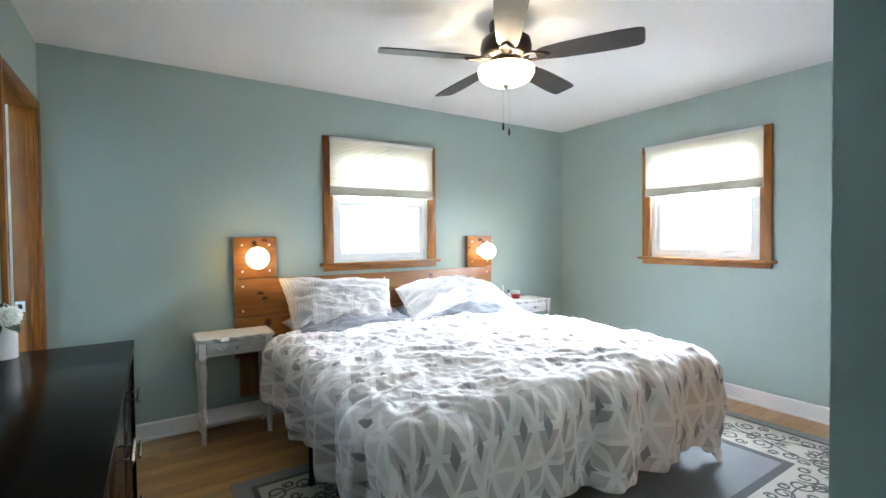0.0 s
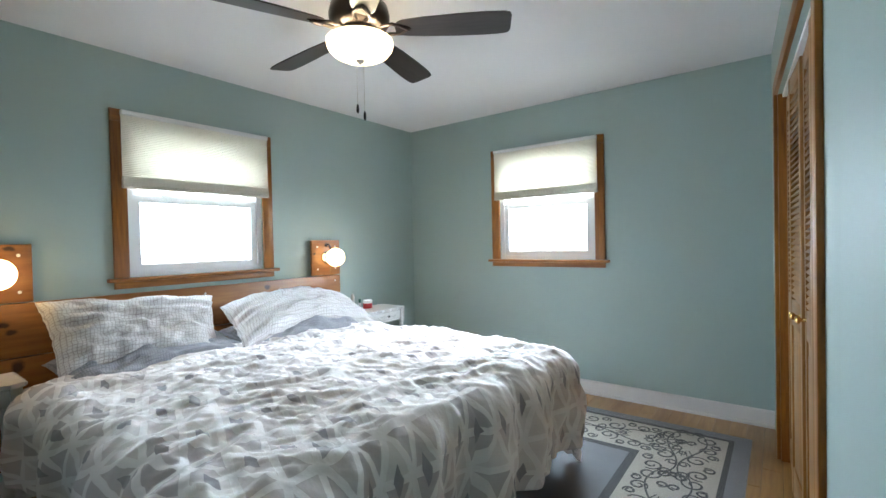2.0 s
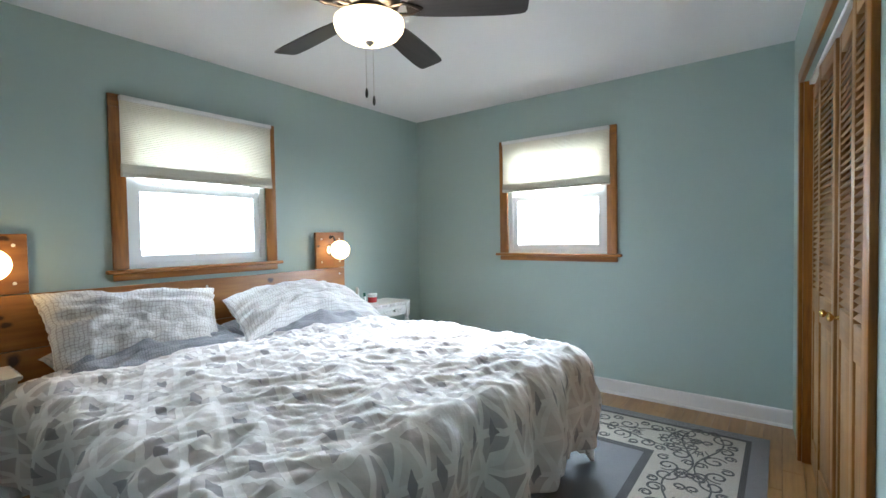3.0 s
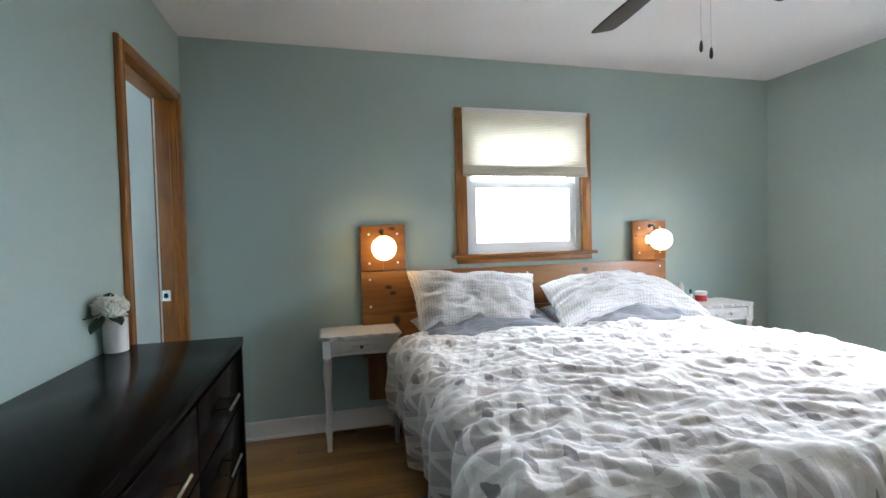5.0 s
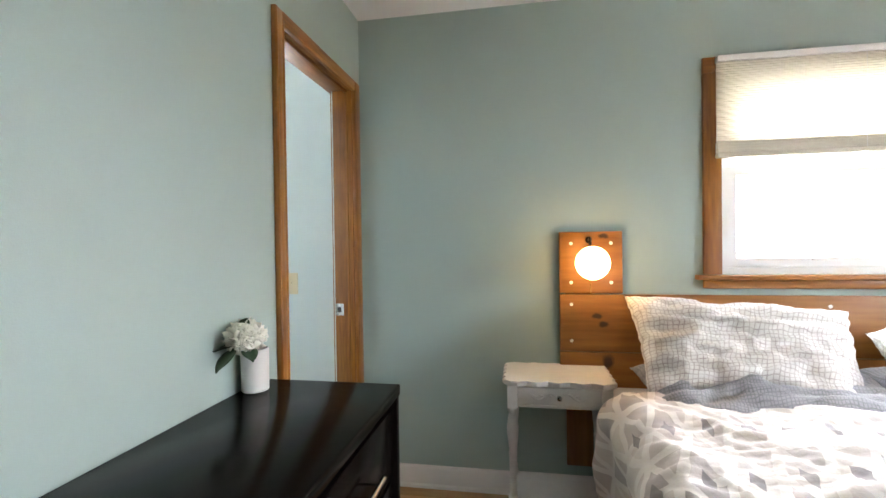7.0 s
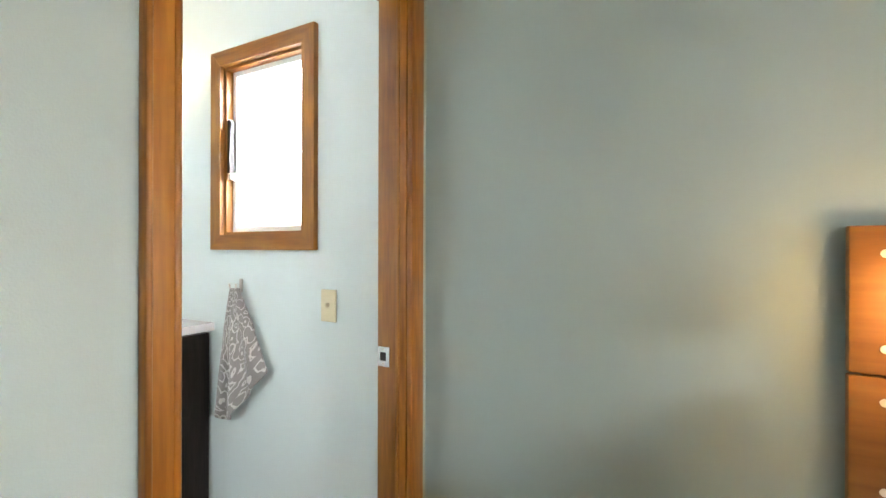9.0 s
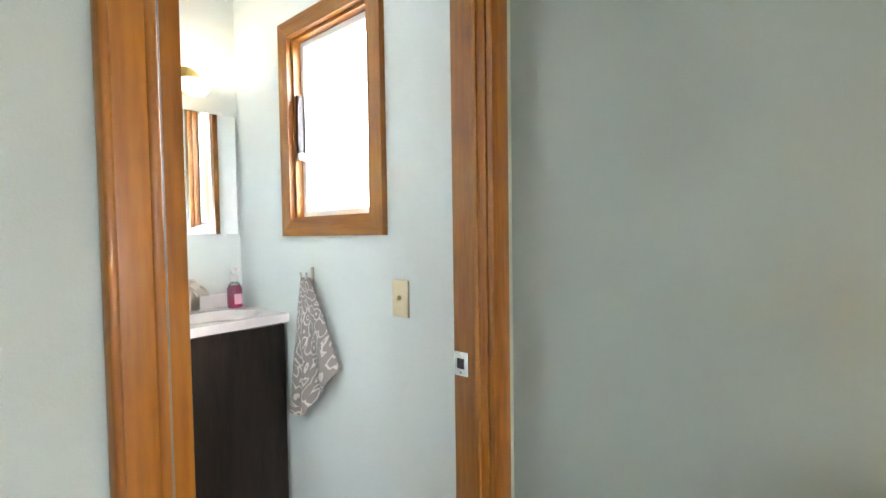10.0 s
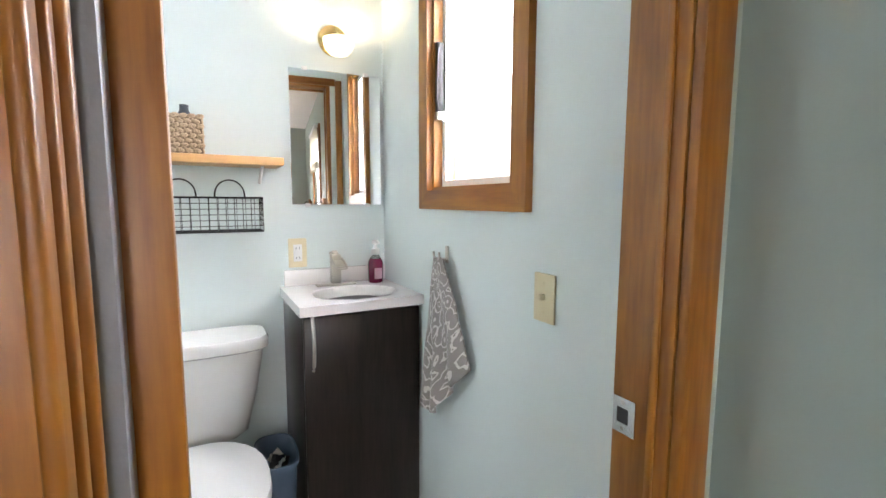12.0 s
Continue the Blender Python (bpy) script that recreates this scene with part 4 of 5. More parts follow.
nightstand(pose(0.985, -0.180, 0) @ Matrix.Diagonal((1, 1, 0.98, 1)), "distressed white nightstand with turned legs and carved drawer")
nightstand(pose(3.620, -0.176, 0), "distressed white nightstand holding a jar and bottles")

# things on the far nightstand
jar = thing("jar", pose(3.545, -0.140, 0.682), "small jar with a red label and white lid", "jar")
b = bmesh.new()
lathe(b, [(0.036, 0), (0.040, 0.004), (0.040, 0.055), (0.037, 0.058)], 24)
part("body", b, WHITEP, jar)
b = bmesh.new()
lathe(b, [(0.0405, 0.006), (0.0408, 0.007), (0.0408, 0.050), (0.0405, 0.051)], 24)
part("label", b, REDLAB, jar, "red paper label")
b = bmesh.new()
lathe(b, [(0.042, 0.058), (0.043, 0.060), (0.043, 0.076), (0.040, 0.079)], 24)
part("lid", b, WHITEP, jar, "white screw lid")
bt = thing("bottle", pose(3.470, -0.120, 0.682), "small white bottle with a teal cap", "bottle")
b = bmesh.new()
lathe(b, [(0.012, 0), (0.013, 0.004), (0.013, 0.055), (0.009, 0.062)], 16)
part("body", b, WHITEP, bt)
b = bmesh.new()
lathe(b, [(0.010, 0.062), (0.010, 0.092), (0.007, 0.095)], 16)
part("cap", b, GREENLAB, bt, "teal cap")
tb = thing("tube", pose(3.425, -0.080, 0.682), "white upright plastic tube", "tube")
b = bmesh.new()
lathe(b, [(0.014, 0), (0.015, 0.02), (0.015, 0.12), (0.008, 0.145)], 16)
part("body", b, WHITEP, tb)

# ---- dresser ----
DX, DY0, DY1, DT = 0.450, -2.755, -0.935, 0.830
dr = thing("dresser", pose(0, 0, 0), "glossy espresso brown dresser with steel bar handles", "dresser")
part("top", rbox(0.004, DX + 0.012, DY0, DY1, DT - 0.034, DT, 0.004), ESPRESSO, dr)
for y0, y1 in ((DY0 + 0.002, DY0 + 0.032), (DY1 - 0.032, DY1 - 0.002)):
    part("side_panel", rbox(0.006, DX + 0.008, y0, y1, 0, DT - 0.036, 0.003), ESPRESSO, dr)
part("back_panel", rbox(0.006, 0.016, DY0 + 0.034, DY1 - 0.034, 0.05, DT - 0.038, 0.001), ESPRESSO, dr)
part("plinth", rbox(0.05, DX - 0.05, DY0 + 0.033, DY1 - 0.033, 0, 0.085, 0.002), ESPRESSO, dr)
cw = (DY1 - DY0 - 0.064) / 3
for i in range(3):
    y0 = DY0 + 0.032 + i * cw
    if i:
        part("divider", rbox(0.03, DX - 0.012, y0 - 0.010, y0 + 0.010, 0.086, DT - 0.037, 0.001), ESPRESSO, dr)
    for z0, z1 in ((0.560, 0.765), (0.325, 0.552), (0.090, 0.317)):
        w = part("drawer", rbox(DX - 0.030, DX - 0.004, y0 + 0.005, y0 + cw - 0.005, z0, z1, 0.004), ESPRESSO, dr)
        part("drawer_box", rbox(0.03, DX - 0.031, y0 + 0.02, y0 + cw - 0.02, z0 + 0.02, z1 - 0.03, 0.001), ESPRESSO, w)
        yc, zc = y0 + cw / 2, (z0 + z1) / 2
        b = bmesh.new()
        for q in (-0.055, 0.055):
            tube(b, [(DX - 0.005, yc + q, zc), (DX + 0.030, yc + q, zc)], 0.0035, 8)
        tube(b, [(DX + 0.032, yc - 0.085, zc), (DX + 0.032, yc + 0.085, zc)], 0.0065, 10)
        part("handle", b, CHROME, w, "brushed steel bar handle")

# vase and flower
vs = thing("vase", pose(0.047, -1.048, DT + 0.0005), "white cylinder vase standing on the dresser", "vase")
b = bmesh.new()
lathe(b, [(0.036, 0), (0.039, 0.003), (0.040, 0.122), (0.037, 0.125), (0.035, 0.118), (0.034, 0.02), (0.001, 0.018)], 28)
part("body", b, mat("matte_white_ceramic", (0.74, 0.71, 0.70), 0.55, vary=0.03, bump=0.05), vs)
fl = thing("artificial_flower", pose(0.052, -1.093, DT + 0.02), "white artificial peony with dark green leaves in a vase", "flower")
b = bmesh.new()
tube(b, [(0.004, 0.03, 0.0), (0.004, 0.03, 0.08), (0.006, 0.005, 0.12), (0.008, -0.02, 0.145)], 0.003, 6)
part("stem", b, LEAF, fl)
random.seed(4)
b = bmesh.new()
for i in range(60):
    ph = math.acos(1 - 1.75 * (i + 0.5) / 60)
    th = i * 2.39996
    rr = 0.030 + 0.030 * math.sin(ph)
    nvec = Vector((math.sin(ph) * math.cos(th), math.sin(ph) * math.sin(th), math.cos(ph)))
    c = Vector((0.004, -0.012, 0.150)) + Vector((nvec.x * 0.032, nvec.y * 0.040, nvec.z * 0.026))
    q = nvec.to_track_quat("Z", "Y").to_matrix().to_4x4()
    mm = Matrix.Translation(c) @ q @ pose(0, 0, 0, random.uniform(-35, 35), random.uniform(-35, 35), random.uniform(0, 360))
    s = random.uniform(0.8, 1.2)
    grid(b, 4, 4, lambda a, e: mm @ Vector(((a - 0.5) * 0.040 * s * (1 - 0.5 * (2 * e - 1) ** 2), (e - 0.5) * 0.038 * s, 0.010 * ((2 * a - 1) ** 2 + (2 * e - 1) ** 2) + 0.004 * math.sin(9 * a + i))))
bl = part("blossom", b, PAGES, fl, "full white petals", smooth="all")
md = bl.modifiers.new("thickness", "SOLIDIFY")
md.thickness = 0.0015
for k, (ang, tilt, ln, bx, by, bz) in enumerate(((-100, -30, 0.085, 0.0, -0.05, 0.125), (-40, -20, 0.07, 0.01, -0.02, 0.125), (85, 70, 0.038, 0.0, -0.02, 0.170), (-150, -5, 0.07, -0.005, -0.04, 0.13))):
    b = bmesh.new()
    mm = pose(bx, by, bz, 0, 0, ang) @ pose(0, 0, 0, 0, -tilt, 0)
    grid(b, 8, 4, lambda a, e: mm @ Vector((a * ln, (e - 0.5) * 0.044 * math.sin(math.pi * min(1, a * 0.93 + 0.07)) ** 0.8, 0.006 * abs(2 * e - 1) - 0.010 * a * a)))
    lf = part("leaf", b, LEAF, fl, smooth="all")
    md = lf.modifiers.new("thickness", "SOLIDIFY")
    md.thickness = 0.001

# ---- ceiling fan ----
fan = thing("ceiling_fan", pose(2.165, -1.600, 0), "dark bronze five-blade ceiling fan with lit glass bowl", "ceiling fan")
b = bmesh.new()
lathe(b, [(0.088, 2.4395), (0.092, 2.432), (0.086, 2.395), (0.062, 2.385), (0.060, 2.372), (0.108, 2.362), (0.130, 2.345), (0.138, 2.310), (0.135, 2.275), (0.118, 2.252), (0.095, 2.244)], 40)
part("motor_housing", b, BRONZE, fan, "dark bronze motor housing")
b = bmesh.new()
lathe(b, [(0.080, 2.2435), (0.086, 2.236), (0.082, 2.222), (0.052, 2.215), (0.050, 2.203), (0.048, 2.200), (0.048, 2.194)], 36)
part("light_fitter", b, BRONZE, fan)
b = bmesh.new()
lathe(b, [(0.044, 2.116), (0.090, 2.124), (0.122, 2.141), (0.140, 2.162), (0.145, 2.180), (0.144, 2.194), (0.150, 2.196), (0.151, 2.180), (0.146, 2.160), (0.128, 2.138), (0.098, 2.122), (0.060, 2.112), (0.018, 2.109)], 44)
part("glass_bowl", b, BOWL, fan, "lit frosted glass bowl", smooth="all")
for k in range(3):
    a = radians(40 + 120 * k)
    b = bmesh.new()
    lathe(b, [(0.010, 0), (0.012, 0.012), (0.022, 0.028), (0.026, 0.045), (0.022, 0.060), (0.008, 0.068)], 16, (0.095 * math.cos(a), 0.095 * math.sin(a), 2.136))
    part("bulb", b, FANBULB, fan, "lit frosted bulb", smooth="all")
b = bmesh.new()
lathe(b, [(0.019, 2.109), (0.021, 2.106), (0.013, 2.099), (0.009, 2.092), (0.003, 2.088)], 18)
part("finial", b, NICKEL, fan)
blade_mesh = None
arm_mesh = None
for k in range(5):
    ang = 159 + 72 * k
    if blade_mesh is None:
        b = bmesh.new()
        out = []
        n = 20
        prof = [(0.175, 0.040), (0.20, 0.052), (0.30, 0.062), (0.45, 0.070), (0.58, 0.073), (0.655, 0.071), (0.678, 0.064), (0.686, 0.045)]
        out = [(x, y) for x, y in prof] + [(x, -y) for x, y in prof[::-1]]
        prism(b, out, -0.0035, 0.0035)
        bmesh.ops.bevel(b, geom=[e for e in b.edges if abs(e.verts[0].co.z - e.verts[1].co.z) < 1e-5], offset=0.002, segments=1, affect="EDGES")
        blade_mesh = mesh_of("blade", b, BLADE, True)
        b = bmesh.new()
        for sy in (-1, 1):
            tube(b, [(0.085, sy * 0.012, 2.250 - 2.246), (0.12, sy * 0.030, -0.006), (0.155, sy * 0.034, -0.004), (0.19, sy * 0.026, -0.009), (0.225, 0.0, -0.009)], 0.0075, 8)
        prism(b, [(0.165, -0.030), (0.215, -0.020), (0.238, 0), (0.215, 0.020), (0.165, 0.030)], -0.010, -0.0042)
        arm_mesh = mesh_of("blade_arm", b, BRONZE, True)
    m = pose(0, 0, 2.246, 0, 0, ang) @ pose(0, 0, 0, -12, 0, 0)
    share("blade", blade_mesh, fan, m)
    share("blade_arm", arm_mesh, fan, m)
for (x, y), zb in (((-0.014, 0.010), 1.885), ((0.012, -0.008), 1.855)):
    b = bmesh.new()
    tube(b, [(x, y, 2.110), (x, y, zb + 0.02)], 0.0011, 5)
    ch = part("pull_chain", b, NICKEL, fan)
    b = bmesh.new()
    lathe(b, [(0.002, 0.024), (0.004, 0.020), (0.006, 0.008), (0.0065, -0.006), (0.004, -0.016), (0.001, -0.018)], 12, (x, y, zb))
    part("pull_knob", b, BLACK, ch, "dark wooden pull")

# ---- bathroom ----
VF = -1.062
van = thing("vanity_cabinet", pose(0, 0, 0), "espresso wood vanity cabinet with one door", "vanity")
part("body", rbox(BX + 0.004, VF - 0.020, -0.430, -0.012, 0.0, 0.907, 0.003), VANITYW, van)
vd = part("door", rbox(VF - 0.019, VF, -0.428, -0.014, 0.135, 0.900, 0.004), VANITYW, van)
part("toe_panel", rbox(VF - 0.019, VF - 0.002, -0.428, -0.014, 0.0, 0.130, 0.003), VANITYW, van)
b = bmesh.new()
tube(b, [(VF + 0.022 * math.sin(math.pi * i / 12) ** 0.6, -0.400, 0.722 + 0.182 * i / 12) for i in range(13)], 0.006, 8)
part("handle", b, NICKEL, vd, "curved nickel handle")
st = thing("sink_top", pose(0, 0, 0), "white cultured marble sink top with backsplash", "sink")
b = bmesh.new()


def basin(s, t):
    x = BX + 0.004 + (VF + 0.018 - BX - 0.004) * s
    y = -0.442 + 0.438 * t
    q = ((x + 1.215) / 0.125) ** 2 + ((y + 0.210) / 0.150) ** 2
    return Vector((x, y, 0.942 - 0.055 * max(0, 1 - q) ** 0.45))


grid(b, 40, 44, basin)
box(b, BX + 0.004, VF + 0.018, -0.442, -0.436, 0.9085, 0.9415)
box(b, VF + 0.012, VF + 0.018, -0.436, -0.004, 0.9085, 0.9415)
box(b, BX + 0.004, BX + 0.010, -0.436, -0.004, 0.9085, 0.9415)
box(b, BX + 0.010, VF + 0.012, -0.010, -0.004, 0.9085, 0.9415)
part("basin", b, MARBLE, st)
part("backsplash", rbox(BX + 0.003, BX + 0.022, -0.425, -0.004, 0.942, 1.006, 0.004), MARBLE, st)
b = bmesh.new()
lathe(b, [(0.020, 0.8885), (0.020, 0.892), (0.012, 0.894)], 18, (-1.215, -0.235, 0))
part("drain", b, NICKEL, st)
fc = thing("faucet", pose(BX + 0.068, -0.235, 0.9425), "brushed nickel waterfall faucet on the sink", "faucet")
part("deck_plate", rbox(-0.026, 0.026, -0.080, 0.080, 0, 0.008, 0.004), NICKEL, fc)
part("column", rbox(-0.018, 0.018, -0.019, 0.019, 0.008, 0.125, 0.004), NICKEL, fc)
b = bmesh.new()
for i in range(8):
    a0, a1 = i / 8, (i + 1) / 8
    for y0, y1, h in ((-0.020, 0.020, 0.004), (-0.022, -0.018, 0.014), (0.018, 0.022, 0.014)):
        x0, x1 = 0.012 + 0.085 * a0, 0.012 + 0.085 * a1
        z = 0.098 - 0.030 * a0 * a0
        box(b, x0, x1, y0, y1, z, z + h)
part("spout", b, NICKEL, fc, smooth=False)
b = bmesh.new()
box(b, -0.030, 0.024, -0.010, 0.010, 0.129, 0.137, pose(0, 0, 0, 0, -14, 0) )
lathe(b, [(0.012, 0.120), (0.012, 0.134)], 14)
part("lever", b, NICKEL, fc)
sp = thing("soap_dispenser", pose(BX + 0.075, -0.068, 0.9425), "clear pump bottle of plum soap on the sink", "soap bottle")
b = bmesh.new()
lathe(b, [(0.028, 0), (0.031, 0.004), (0.032, 0.060), (0.031, 0.085), (0.024, 0.100)], 24)
part("bottle", b, SOAP, sp)
b = bmesh.new()
lathe(b, [(0.023, 0.1005), (0.019, 0.108), (0.014, 0.112), (0.014, 0.116)], 24)
part("neck", b, glass("clear_plastic", (0.9, 0.85, 0.87), 0.1), sp)
b = bmesh.new()
lathe(b, [(0.016, 0.1165), (0.017, 0.120), (0.017, 0.140), (0.008, 0.143), (0.007, 0.158), (0.015, 0.160), (0.015, 0.172), (0.010, 0.176)], 20)
box(b, 0.0, 0.040, -0.006, 0.006, 0.163, 0.172)
part("pump", b, WHITEP, sp, "white pump head")
b = bmesh.new()
box(b, 0.0315, 0.0335, -0.016, 0.016, 0.018, 0.062)
part("label", b, mat("faded_pink_label", (0.55, 0.30, 0.36), 0.5, vary=0.2, scale=90, bump=0), sp, smooth=False)

mr = thing("mirror", pose(BX + 0.014, -0.205, 0, 0, 0, -4.2), "frameless rectangular wall mirror above the sink", "mirror")
part("silvered_glass", rbox(0.002, 0.008, -0.180, 0.180, 1.265, 1.788, 0.0015, 1), MIRROR, mr, smooth=False)
for y in (-0.12, 0.12):
    for z in (1.263, 1.790):
        part("clip", rbox(0.001, 0.013, y - 0.010, y + 0.010, z - 0.007, z + 0.007, 0.002), WHITEP, mr)
sc = thing("vanity_sconce", pose(BX, -0.210, 1.885), "brass wall sconce with lit frosted glass shade", "wall lamp")
b = bmesh.new()
lathe(b, [(0.058, 0.001), (0.058, 0.012), (0.040, 0.020), (0.010, 0.022)], 28, m=pose(0, 0, 0.025, 0, 90, 0))
part("wall_plate", b, BRASS, sc)
b = bmesh.new()
tube(b, [(0.02, 0, 0.025), (0.075, 0, 0.032), (0.090, 0, 0.020), (0.090, 0, 0.005)], 0.006, 8)
part("arm", b, BRASS, sc)
b = bmesh.new()
lathe(b, [(0.010, -0.044), (0.032, -0.038), (0.047, -0.024), (0.054, -0.004), (0.055, 0.010), (0.059, 0.010), (0.058, -0.006), (0.050, -0.028), (0.034, -0.044), (0.012, -0.051)], 28, (0.090, 0, -0.005))
part("shade", b, SCONCE, sc, "lit frosted glass shade", smooth="all")
b = bmesh.new()
lathe(b, [(0.008, -0.030), (0.018, -0.016), (0.020, 0.0), (0.014, 0.014), (0.004, 0.020)], 16, (0.090, 0, -0.012))
part("bulb", b, SCONCEBULB, sc, "lit bulb", smooth="all")


def plate(name, m, label, category, outlet):
    p = thing(name, m, label, category)
    part("cover", rbox(-0.0355, 0.0355, -0.006, 0, -0.058, 0.058, 0.003), BEIGE, p)
    if outlet:
        part("receptacle", rbox(-0.017, 0.017, -0.0085, -0.004, -0.034, 0.034, 0.002), WHITEP, p)
        for z in (-0.019, 0.019):
            for x in (-0.006, 0.006):
                b = bmesh.new()
                box(b, x - 0.001, x + 0.001, -0.0092, -0.0084, z - 0.004, z + 0.004)
                part("slot", b, BLACK, p, smooth=False)
    else:
        part("toggle", rbox(-0.005, 0.005, -0.020, -0.004, -0.004, 0.010, 0.002), BEIGE, p)
        for z in (-0.035, 0.035):
            b = bmesh.new()
            lathe(b, [(0.003, 0), (0.002, 0.001)], 10, m=pose(0, -0.006, z, 90))
            part("screw", b, BEIGE, p)
    return p


plate("light_switch", pose(-0.401, -0.0005, 1.054), "ivory toggle light switch on the bathroom wall", "light switch", False)
plate("outlet", pose(BX + 0.0005, -0.369, 1.073, 0, 0, 90), "white outlet in an ivory wall plate", "outlet", True)

# towel on its hook
hk = thing("towel_hook", pose(-0.875, -0.0005, 1.105), "brushed nickel double wall hook", "hook")
part("back_plate", rbox(-0.008, 0.008, -0.006, 0, -0.025, 0.030, 0.002), NICKEL, hk)
for sx in (-1, 1):
    b = bmesh.new()
    tube(b, [(0, -0.006, -0.012), (sx * 0.010, -0.026, -0.018), (sx * 0.018, -0.040, -0.006), (sx * 0.020, -0.042, 0.012)], 0.004, 8)
    part("prong", b, NICKEL, hk)


def towel_point(s, t):
    a = 2 * s - 1
    wl, wr = 0.022 + 0.105 * t ** 0.75, 0.022 + 0.155 * t ** 0.85
    x = -0.872 + (a * wl if a < 0 else a * wr)
    bottom = 0.585 + 0.02 * math.sin(5 * a) + (0.215 * max(0, a) ** 1.3) - 0.02 * max(0, -a)
    z = 1.100 + (bottom - 1.100) * t
    y = -0.034 - 0.020 * t * math.sin(a * 9 + 1.2) * (0.4 + 0.6 * t) - 0.012 * (1 - a * a) - 0.008 * noise.noise(Vector((a * 3, t * 4, 2)))
    return Vector((x, min(y, -0.012), z))


tw = thing("hand_towel", pose(0, 0, 0), "taupe hand towel with white scrollwork hanging on a hook", "towel")
b = bmesh.new()
grid(b, 60, 50, towel_point, lambda s, t: (s * 0.42, t * 0.55))
cl = part("cloth", b, TERRY, tw, smooth="all")
md = cl.modifiers.new("thickness", "SOLIDIFY")
md.thickness, md.offset = 0.007, 0

# shelf, baskets
sh = thing("wall_shelf", pose(0, 0, 0), "light wood wall shelf above the toilet", "shelf")
part("board", rbox(BX + 0.002, BX + 0.175, -1.060, -0.436, 1.402, 1.430, 0.003), SHELFW, sh)
for y in (-0.50, -0.99):
    b = bmesh.new()
    tube(b, [(BX + 0.001, y, 1.347), (BX + 0.020, y, 1.359), (BX + 0.080, y, 1.396), (BX + 0.10, y, 1.4015)], 0.006, 8)
    part("bracket", b, WHITEP, sh)
bk = thing("woven_basket", pose(BX + 0.095, -0.830, 1.4305), "brown woven water hyacinth basket on the shelf", "basket")
b = bmesh.new()
box(b, -0.066, 0.066, -0.145, 0.145, 0.0, 0.010)
for q in ((-0.064, -0.058, -0.143, 0.143), (0.058, 0.064, -0.143, 0.143), (-0.058, 0.058, -0.143, -0.137), (-0.058, 0.058, 0.137, 0.143)):
    box(b, q[0], q[1], q[2], q[3], 0.010, 0.120)
part("liner", b, mat("dark_straw", (0.12, 0.075, 0.045), 0.9), bk, smooth=False)
b = bmesh.new()
bmesh.ops.create_uvsphere(b, u_segments=6, v_segments=4, radius=1)
strand = mesh_of("strand", b, STRAW, "all")
for r in range(8):
    z = 0.010 + r * 0.0155
    for i in range(12):
        y = -0.138 + (i + 0.5 + 0.5 * (r % 2)) * 0.0235 - 0.006
        share("strand", strand, bk, pose(0.066, y, z, 14 * (1 if r % 2 else -1)) @ Matrix.Diagonal((0.006, 0.0145, 0.0085, 1)))
    for i in range(5):
        x = -0.050 + (i + 0.5 * (r % 2)) * 0.024
        share("strand", strand, bk, pose(x, 0.144, z, 0, 12 * (1 if r % 2 else -1)) @ Matrix.Diagonal((0.0145, 0.006, 0.0085, 1)))
can = thing("spray_can", pose(BX + 0.095, -0.735, 1.4415), "dark can standing in the woven basket", "can")
b = bmesh.new()
lathe(b, [(0.018, 0), (0.019, 0.002), (0.019, 0.125), (0.014, 0.135), (0.014, 0.152)], 18)
part("body", b, mat("dark_slate_can", (0.05, 0.06, 0.075), 0.35), can)
wb = thing("wire_basket", pose(0, 0, 0), "dark wire basket with arched hooks on the wall", "basket")
X0, X1, Y0, Y1, Z0, Z1 = BX + 0.006, BX + 0.120, -1.02, -0.505, 1.171, 1.290
for z, r in ((Z0, 0.003), (Z1, 0.0035)):
    b = bmesh.new()
    tube(b, [(X0, Y0, z), (X1, Y0, z), (X1, Y1, z), (X0, Y1, z), (X0, Y0, z)], r, 6)
    part("rim", b, BLACK, wb)
b = bmesh.new()
for i in range(19):
    y = Y0 + (Y1 - Y0) * i / 18
    tube(b, [(X0, y, Z1), (X0, y, Z0), (X1, y, Z0), (X1, y, Z1)], 0.0013, 5)
for i in range(1, 6):
    z = Z0 + (Z1 - Z0) * i / 6
    tube(b, [(X0, Y0, z), (X1, Y0, z), (X1, Y1, z), (X0, Y1, z)], 0.0013, 5)
for i in range(1, 5):
    x = X0 + (X1 - X0) * i / 5
    tube(b, [(x, Y0, Z1), (x, Y0, Z0), (x, Y1, Z0), (x, Y1, Z1)], 0.0013, 5)
part("mesh", b, BLACK, wb, "thin dark wire mesh")
for yc in (-0.925, -0.765, -0.605):
    b = bmesh.new()
    tube(b, [(X0, yc - 0.050, Z1)] + [(X0 + 0.002, yc - 0.050 * math.cos(math.pi * i / 12), Z1 + 0.010 + 0.055 * math.sin(math.pi * i / 12)) for i in range(13)] + [(X0, yc + 0.050, Z1)], 0.003, 6)
    part("arch", b, BLACK, wb)

# toilet
to = thing("toilet", pose(BX, -0.744, 0), "white ceramic toilet with closed lid", "toilet")


def oval(b, cx, rx, ry, z, prev, k=32, sq=2.3):
    ring = []
    for i in range(k):
        a = 2 * math.pi * i / k
        c, s = math.cos(a), math.sin(a)
        r = (abs(c) ** sq + abs(s) ** sq) ** (-1 / sq)
        ring.append(b.verts.new((cx + rx * r * c, ry * r * s, z)))
    if prev:
        for i in range(k):
            b.faces.new((prev[i], prev[(i + 1) % k], ring[(i + 1) % k], ring[i]))
    else:
        b.faces.new(ring[::-1])
    return ring


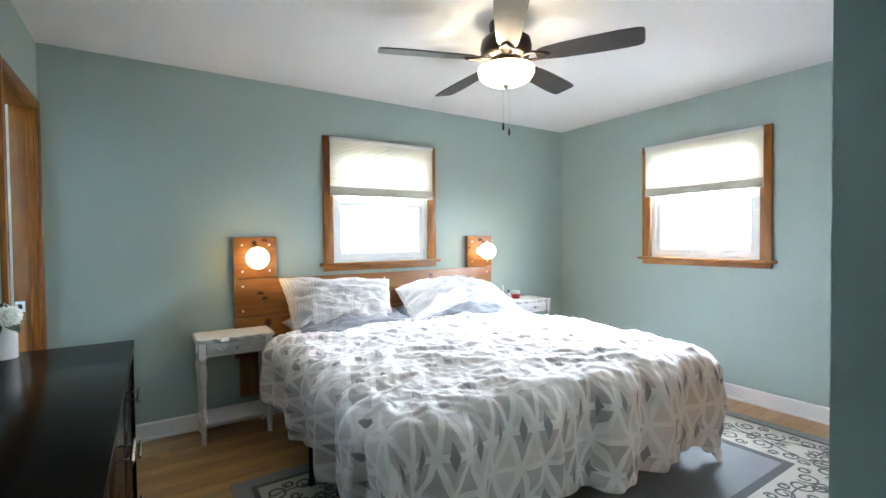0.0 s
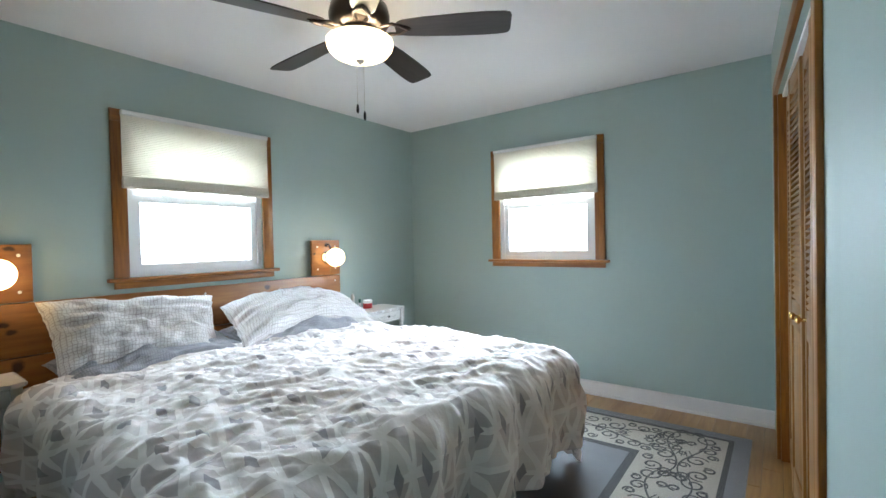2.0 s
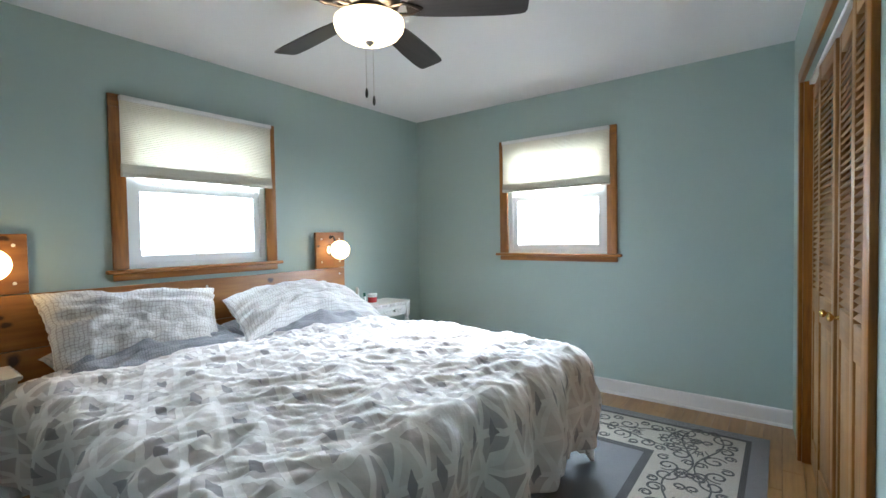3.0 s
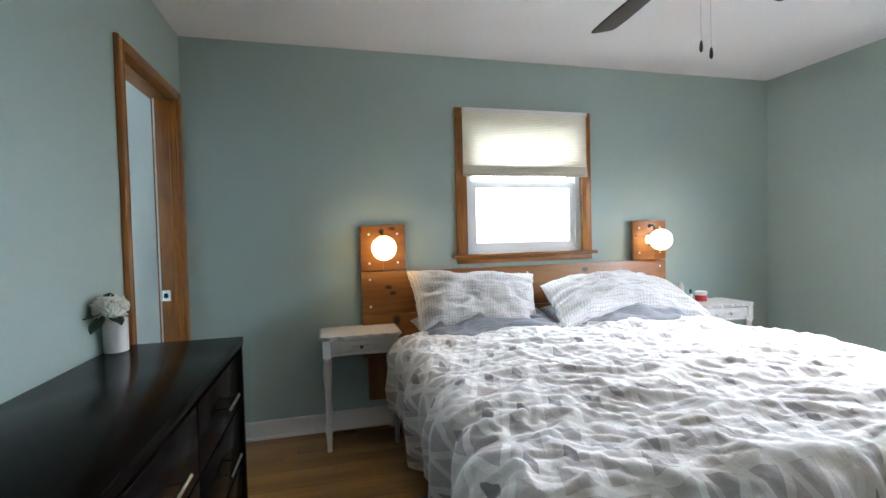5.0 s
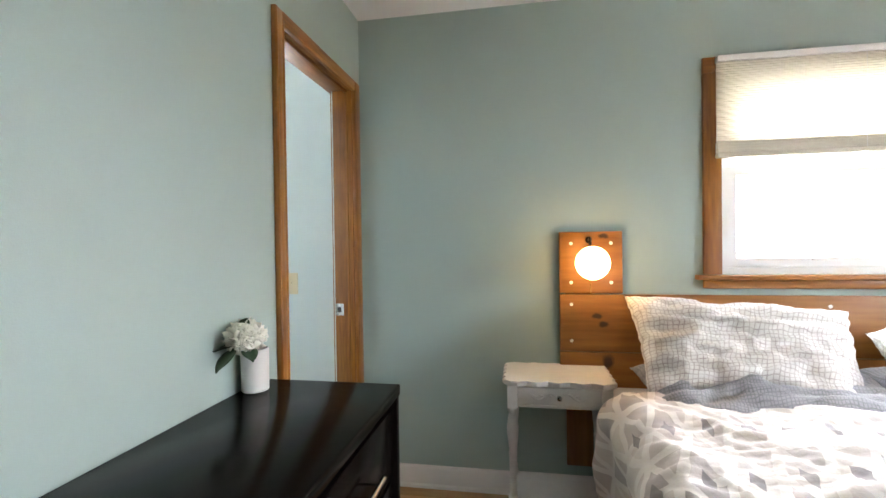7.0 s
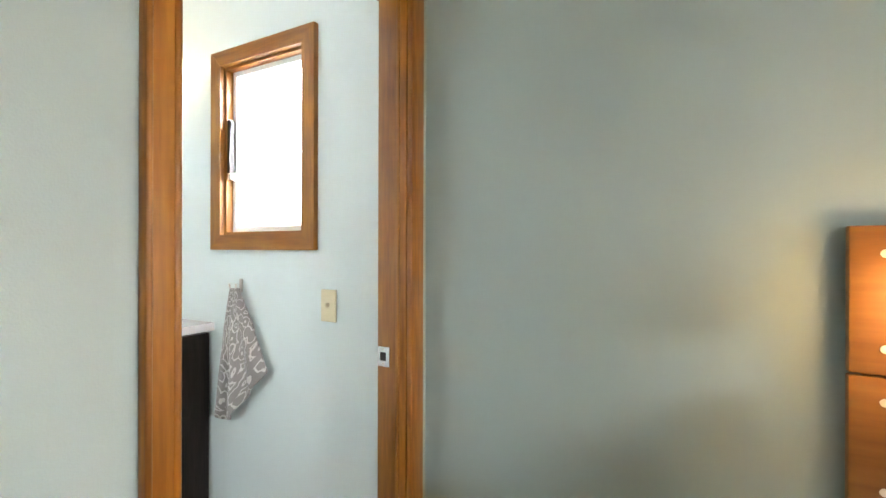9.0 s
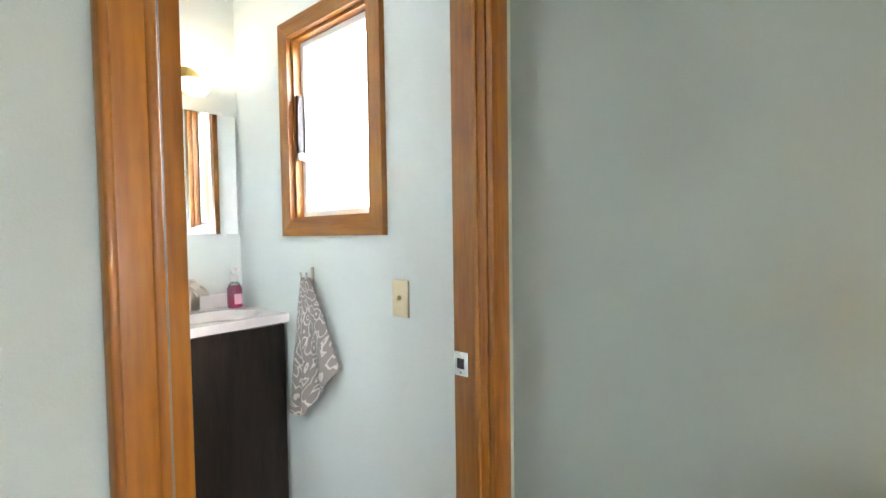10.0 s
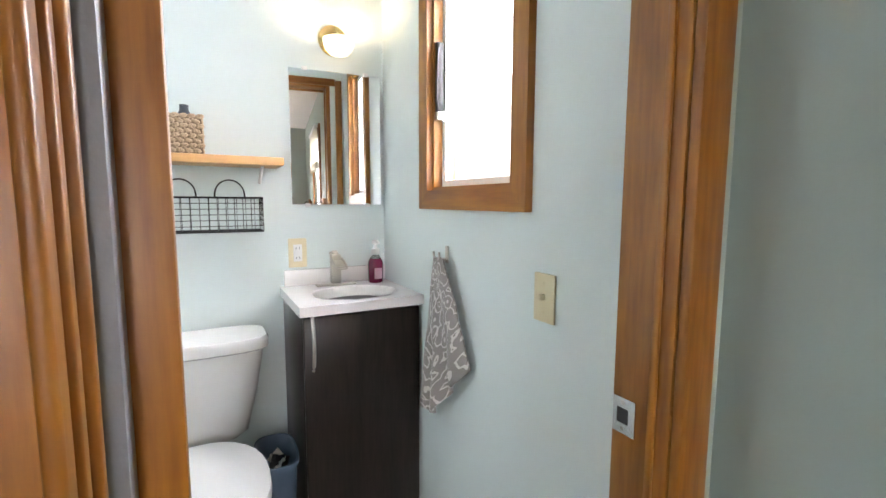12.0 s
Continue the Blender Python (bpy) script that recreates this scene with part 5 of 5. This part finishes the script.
def lofted(rows, sq):
    b = bmesh.new()
    prev = None
    for cx, rx, ry, z in rows:
        prev = oval(b, cx, rx, ry, z, prev, sq=sq)
    b.faces.new(prev)
    return b


part("tank", lofted([(0.105, 0.070, 0.130, 0.440), (0.110, 0.082, 0.160, 0.465), (0.115, 0.092, 0.195, 0.62), (0.118, 0.098, 0.218, 0.760)], 5), CERAMIC, to)
part("tank_lid", lofted([(0.119, 0.102, 0.224, 0.761), (0.120, 0.110, 0.234, 0.768), (0.120, 0.111, 0.236, 0.796), (0.119, 0.104, 0.228, 0.808)], 5), CERAMIC, to)
part("bowl", lofted([(0.34, 0.22, 0.105, 0.0), (0.34, 0.21, 0.10, 0.05), (0.36, 0.19, 0.095, 0.16), (0.42, 0.225, 0.15, 0.30), (0.45, 0.245, 0.185, 0.41), (0.45, 0.245, 0.186, 0.427)], 2.3), CERAMIC, to)
part("seat", lofted([(0.455, 0.245, 0.188, 0.428), (0.455, 0.249, 0.192, 0.432), (0.455, 0.249, 0.192, 0.443), (0.455, 0.246, 0.189, 0.447)], 2.3), WHITEP, to, "white plastic seat")
part("lid", lofted([(0.455, 0.244, 0.187, 0.4475), (0.455, 0.248, 0.191, 0.451), (0.455, 0.247, 0.190, 0.463), (0.455, 0.235, 0.178, 0.471)], 2.3), WHITEP, to, "white plastic lid")

# waste bin
bn = thing("waste_bin", pose(BX + 0.250, -0.508, 0), "slate blue plastic waste bin with trash", "waste bin")
b = bmesh.new()
prev = None
for rx, ry, z in ((0.085, 0.048, 0.0), (0.115, 0.062, 0.388), (0.122, 0.070, 0.390), (0.122, 0.070, 0.405), (0.114, 0.062, 0.406), (0.104, 0.056, 0.33), (0.095, 0.052, 0.325)):
    prev = oval(b, 0, rx, ry, z, prev, sq=3.2)
b.faces.new(prev)
part("body", b, BLUEBIN, bn)
for i, (x, y, rz, mtl) in enumerate(((-0.03, 0.005, 20, PAGES), (0.03, -0.004, -35, WHITEP), (0.0, 0.01, 70, BLACK))):
    tr = thing("crumpled_paper", pose(BX + 0.250 + x, -0.508 + y, 0.358, 40, 10, rz), "crumpled scrap lying in the waste bin", "trash", "scraps in the bin")
    b = bmesh.new()
    grid(b, 8, 8, lambda s, t: Vector(((s - 0.5) * 0.06, (t - 0.5) * 0.05, 0.014 * noise.noise(Vector((s * 4 + i * 5, t * 4, i))))))
    o = part("sheet", b, mtl, tr)
    md = o.modifiers.new("thickness", "SOLIDIFY")
    md.thickness = 0.002

# ---- floor planks ----
random.seed(11)
PW = 0.092
plank_mesh = {}
rows = int(4.72 / PW)
count = 0
rest = bmesh.new()
for r in range(rows):
    y0 = -4.60 + r * PW
    x = -0.02 - random.uniform(0, 1.0)
    while x < EX:
        ln = random.choice((0.9, 1.2, 1.5))
        a, c = max(x, 0.001), min(x + ln, EX - 0.001)
        if c - a > 0.03:
            near = y0 > -3.3 and count < 290
            key = round(c - a, 3)
            if near:
                count += 1
                if key not in plank_mesh:
                    b = bmesh.new()
                    box(b, 0, key - 0.0015, 0, PW - 0.0015, -0.012, 0.0)
                    bmesh.ops.bevel(b, geom=[e for e in b.edges if e.verts[0].co.z > -0.001 and e.verts[1].co.z > -0.001], offset=0.0012, segments=1, affect="EDGES")
                    plank_mesh[key] = mesh_of("plank", b, FLOORW)
                share("plank", plank_mesh[key], floor, pose(a, y0, random.uniform(-0.0003, 0.0003)))
            else:
                box(rest, a, c - 0.0015, y0, y0 + PW - 0.0015, -0.012, 0.0)
        x += ln
tagged(part("entry_planks", rest, FLOORW, floor, smooth=False), kind="stuff")
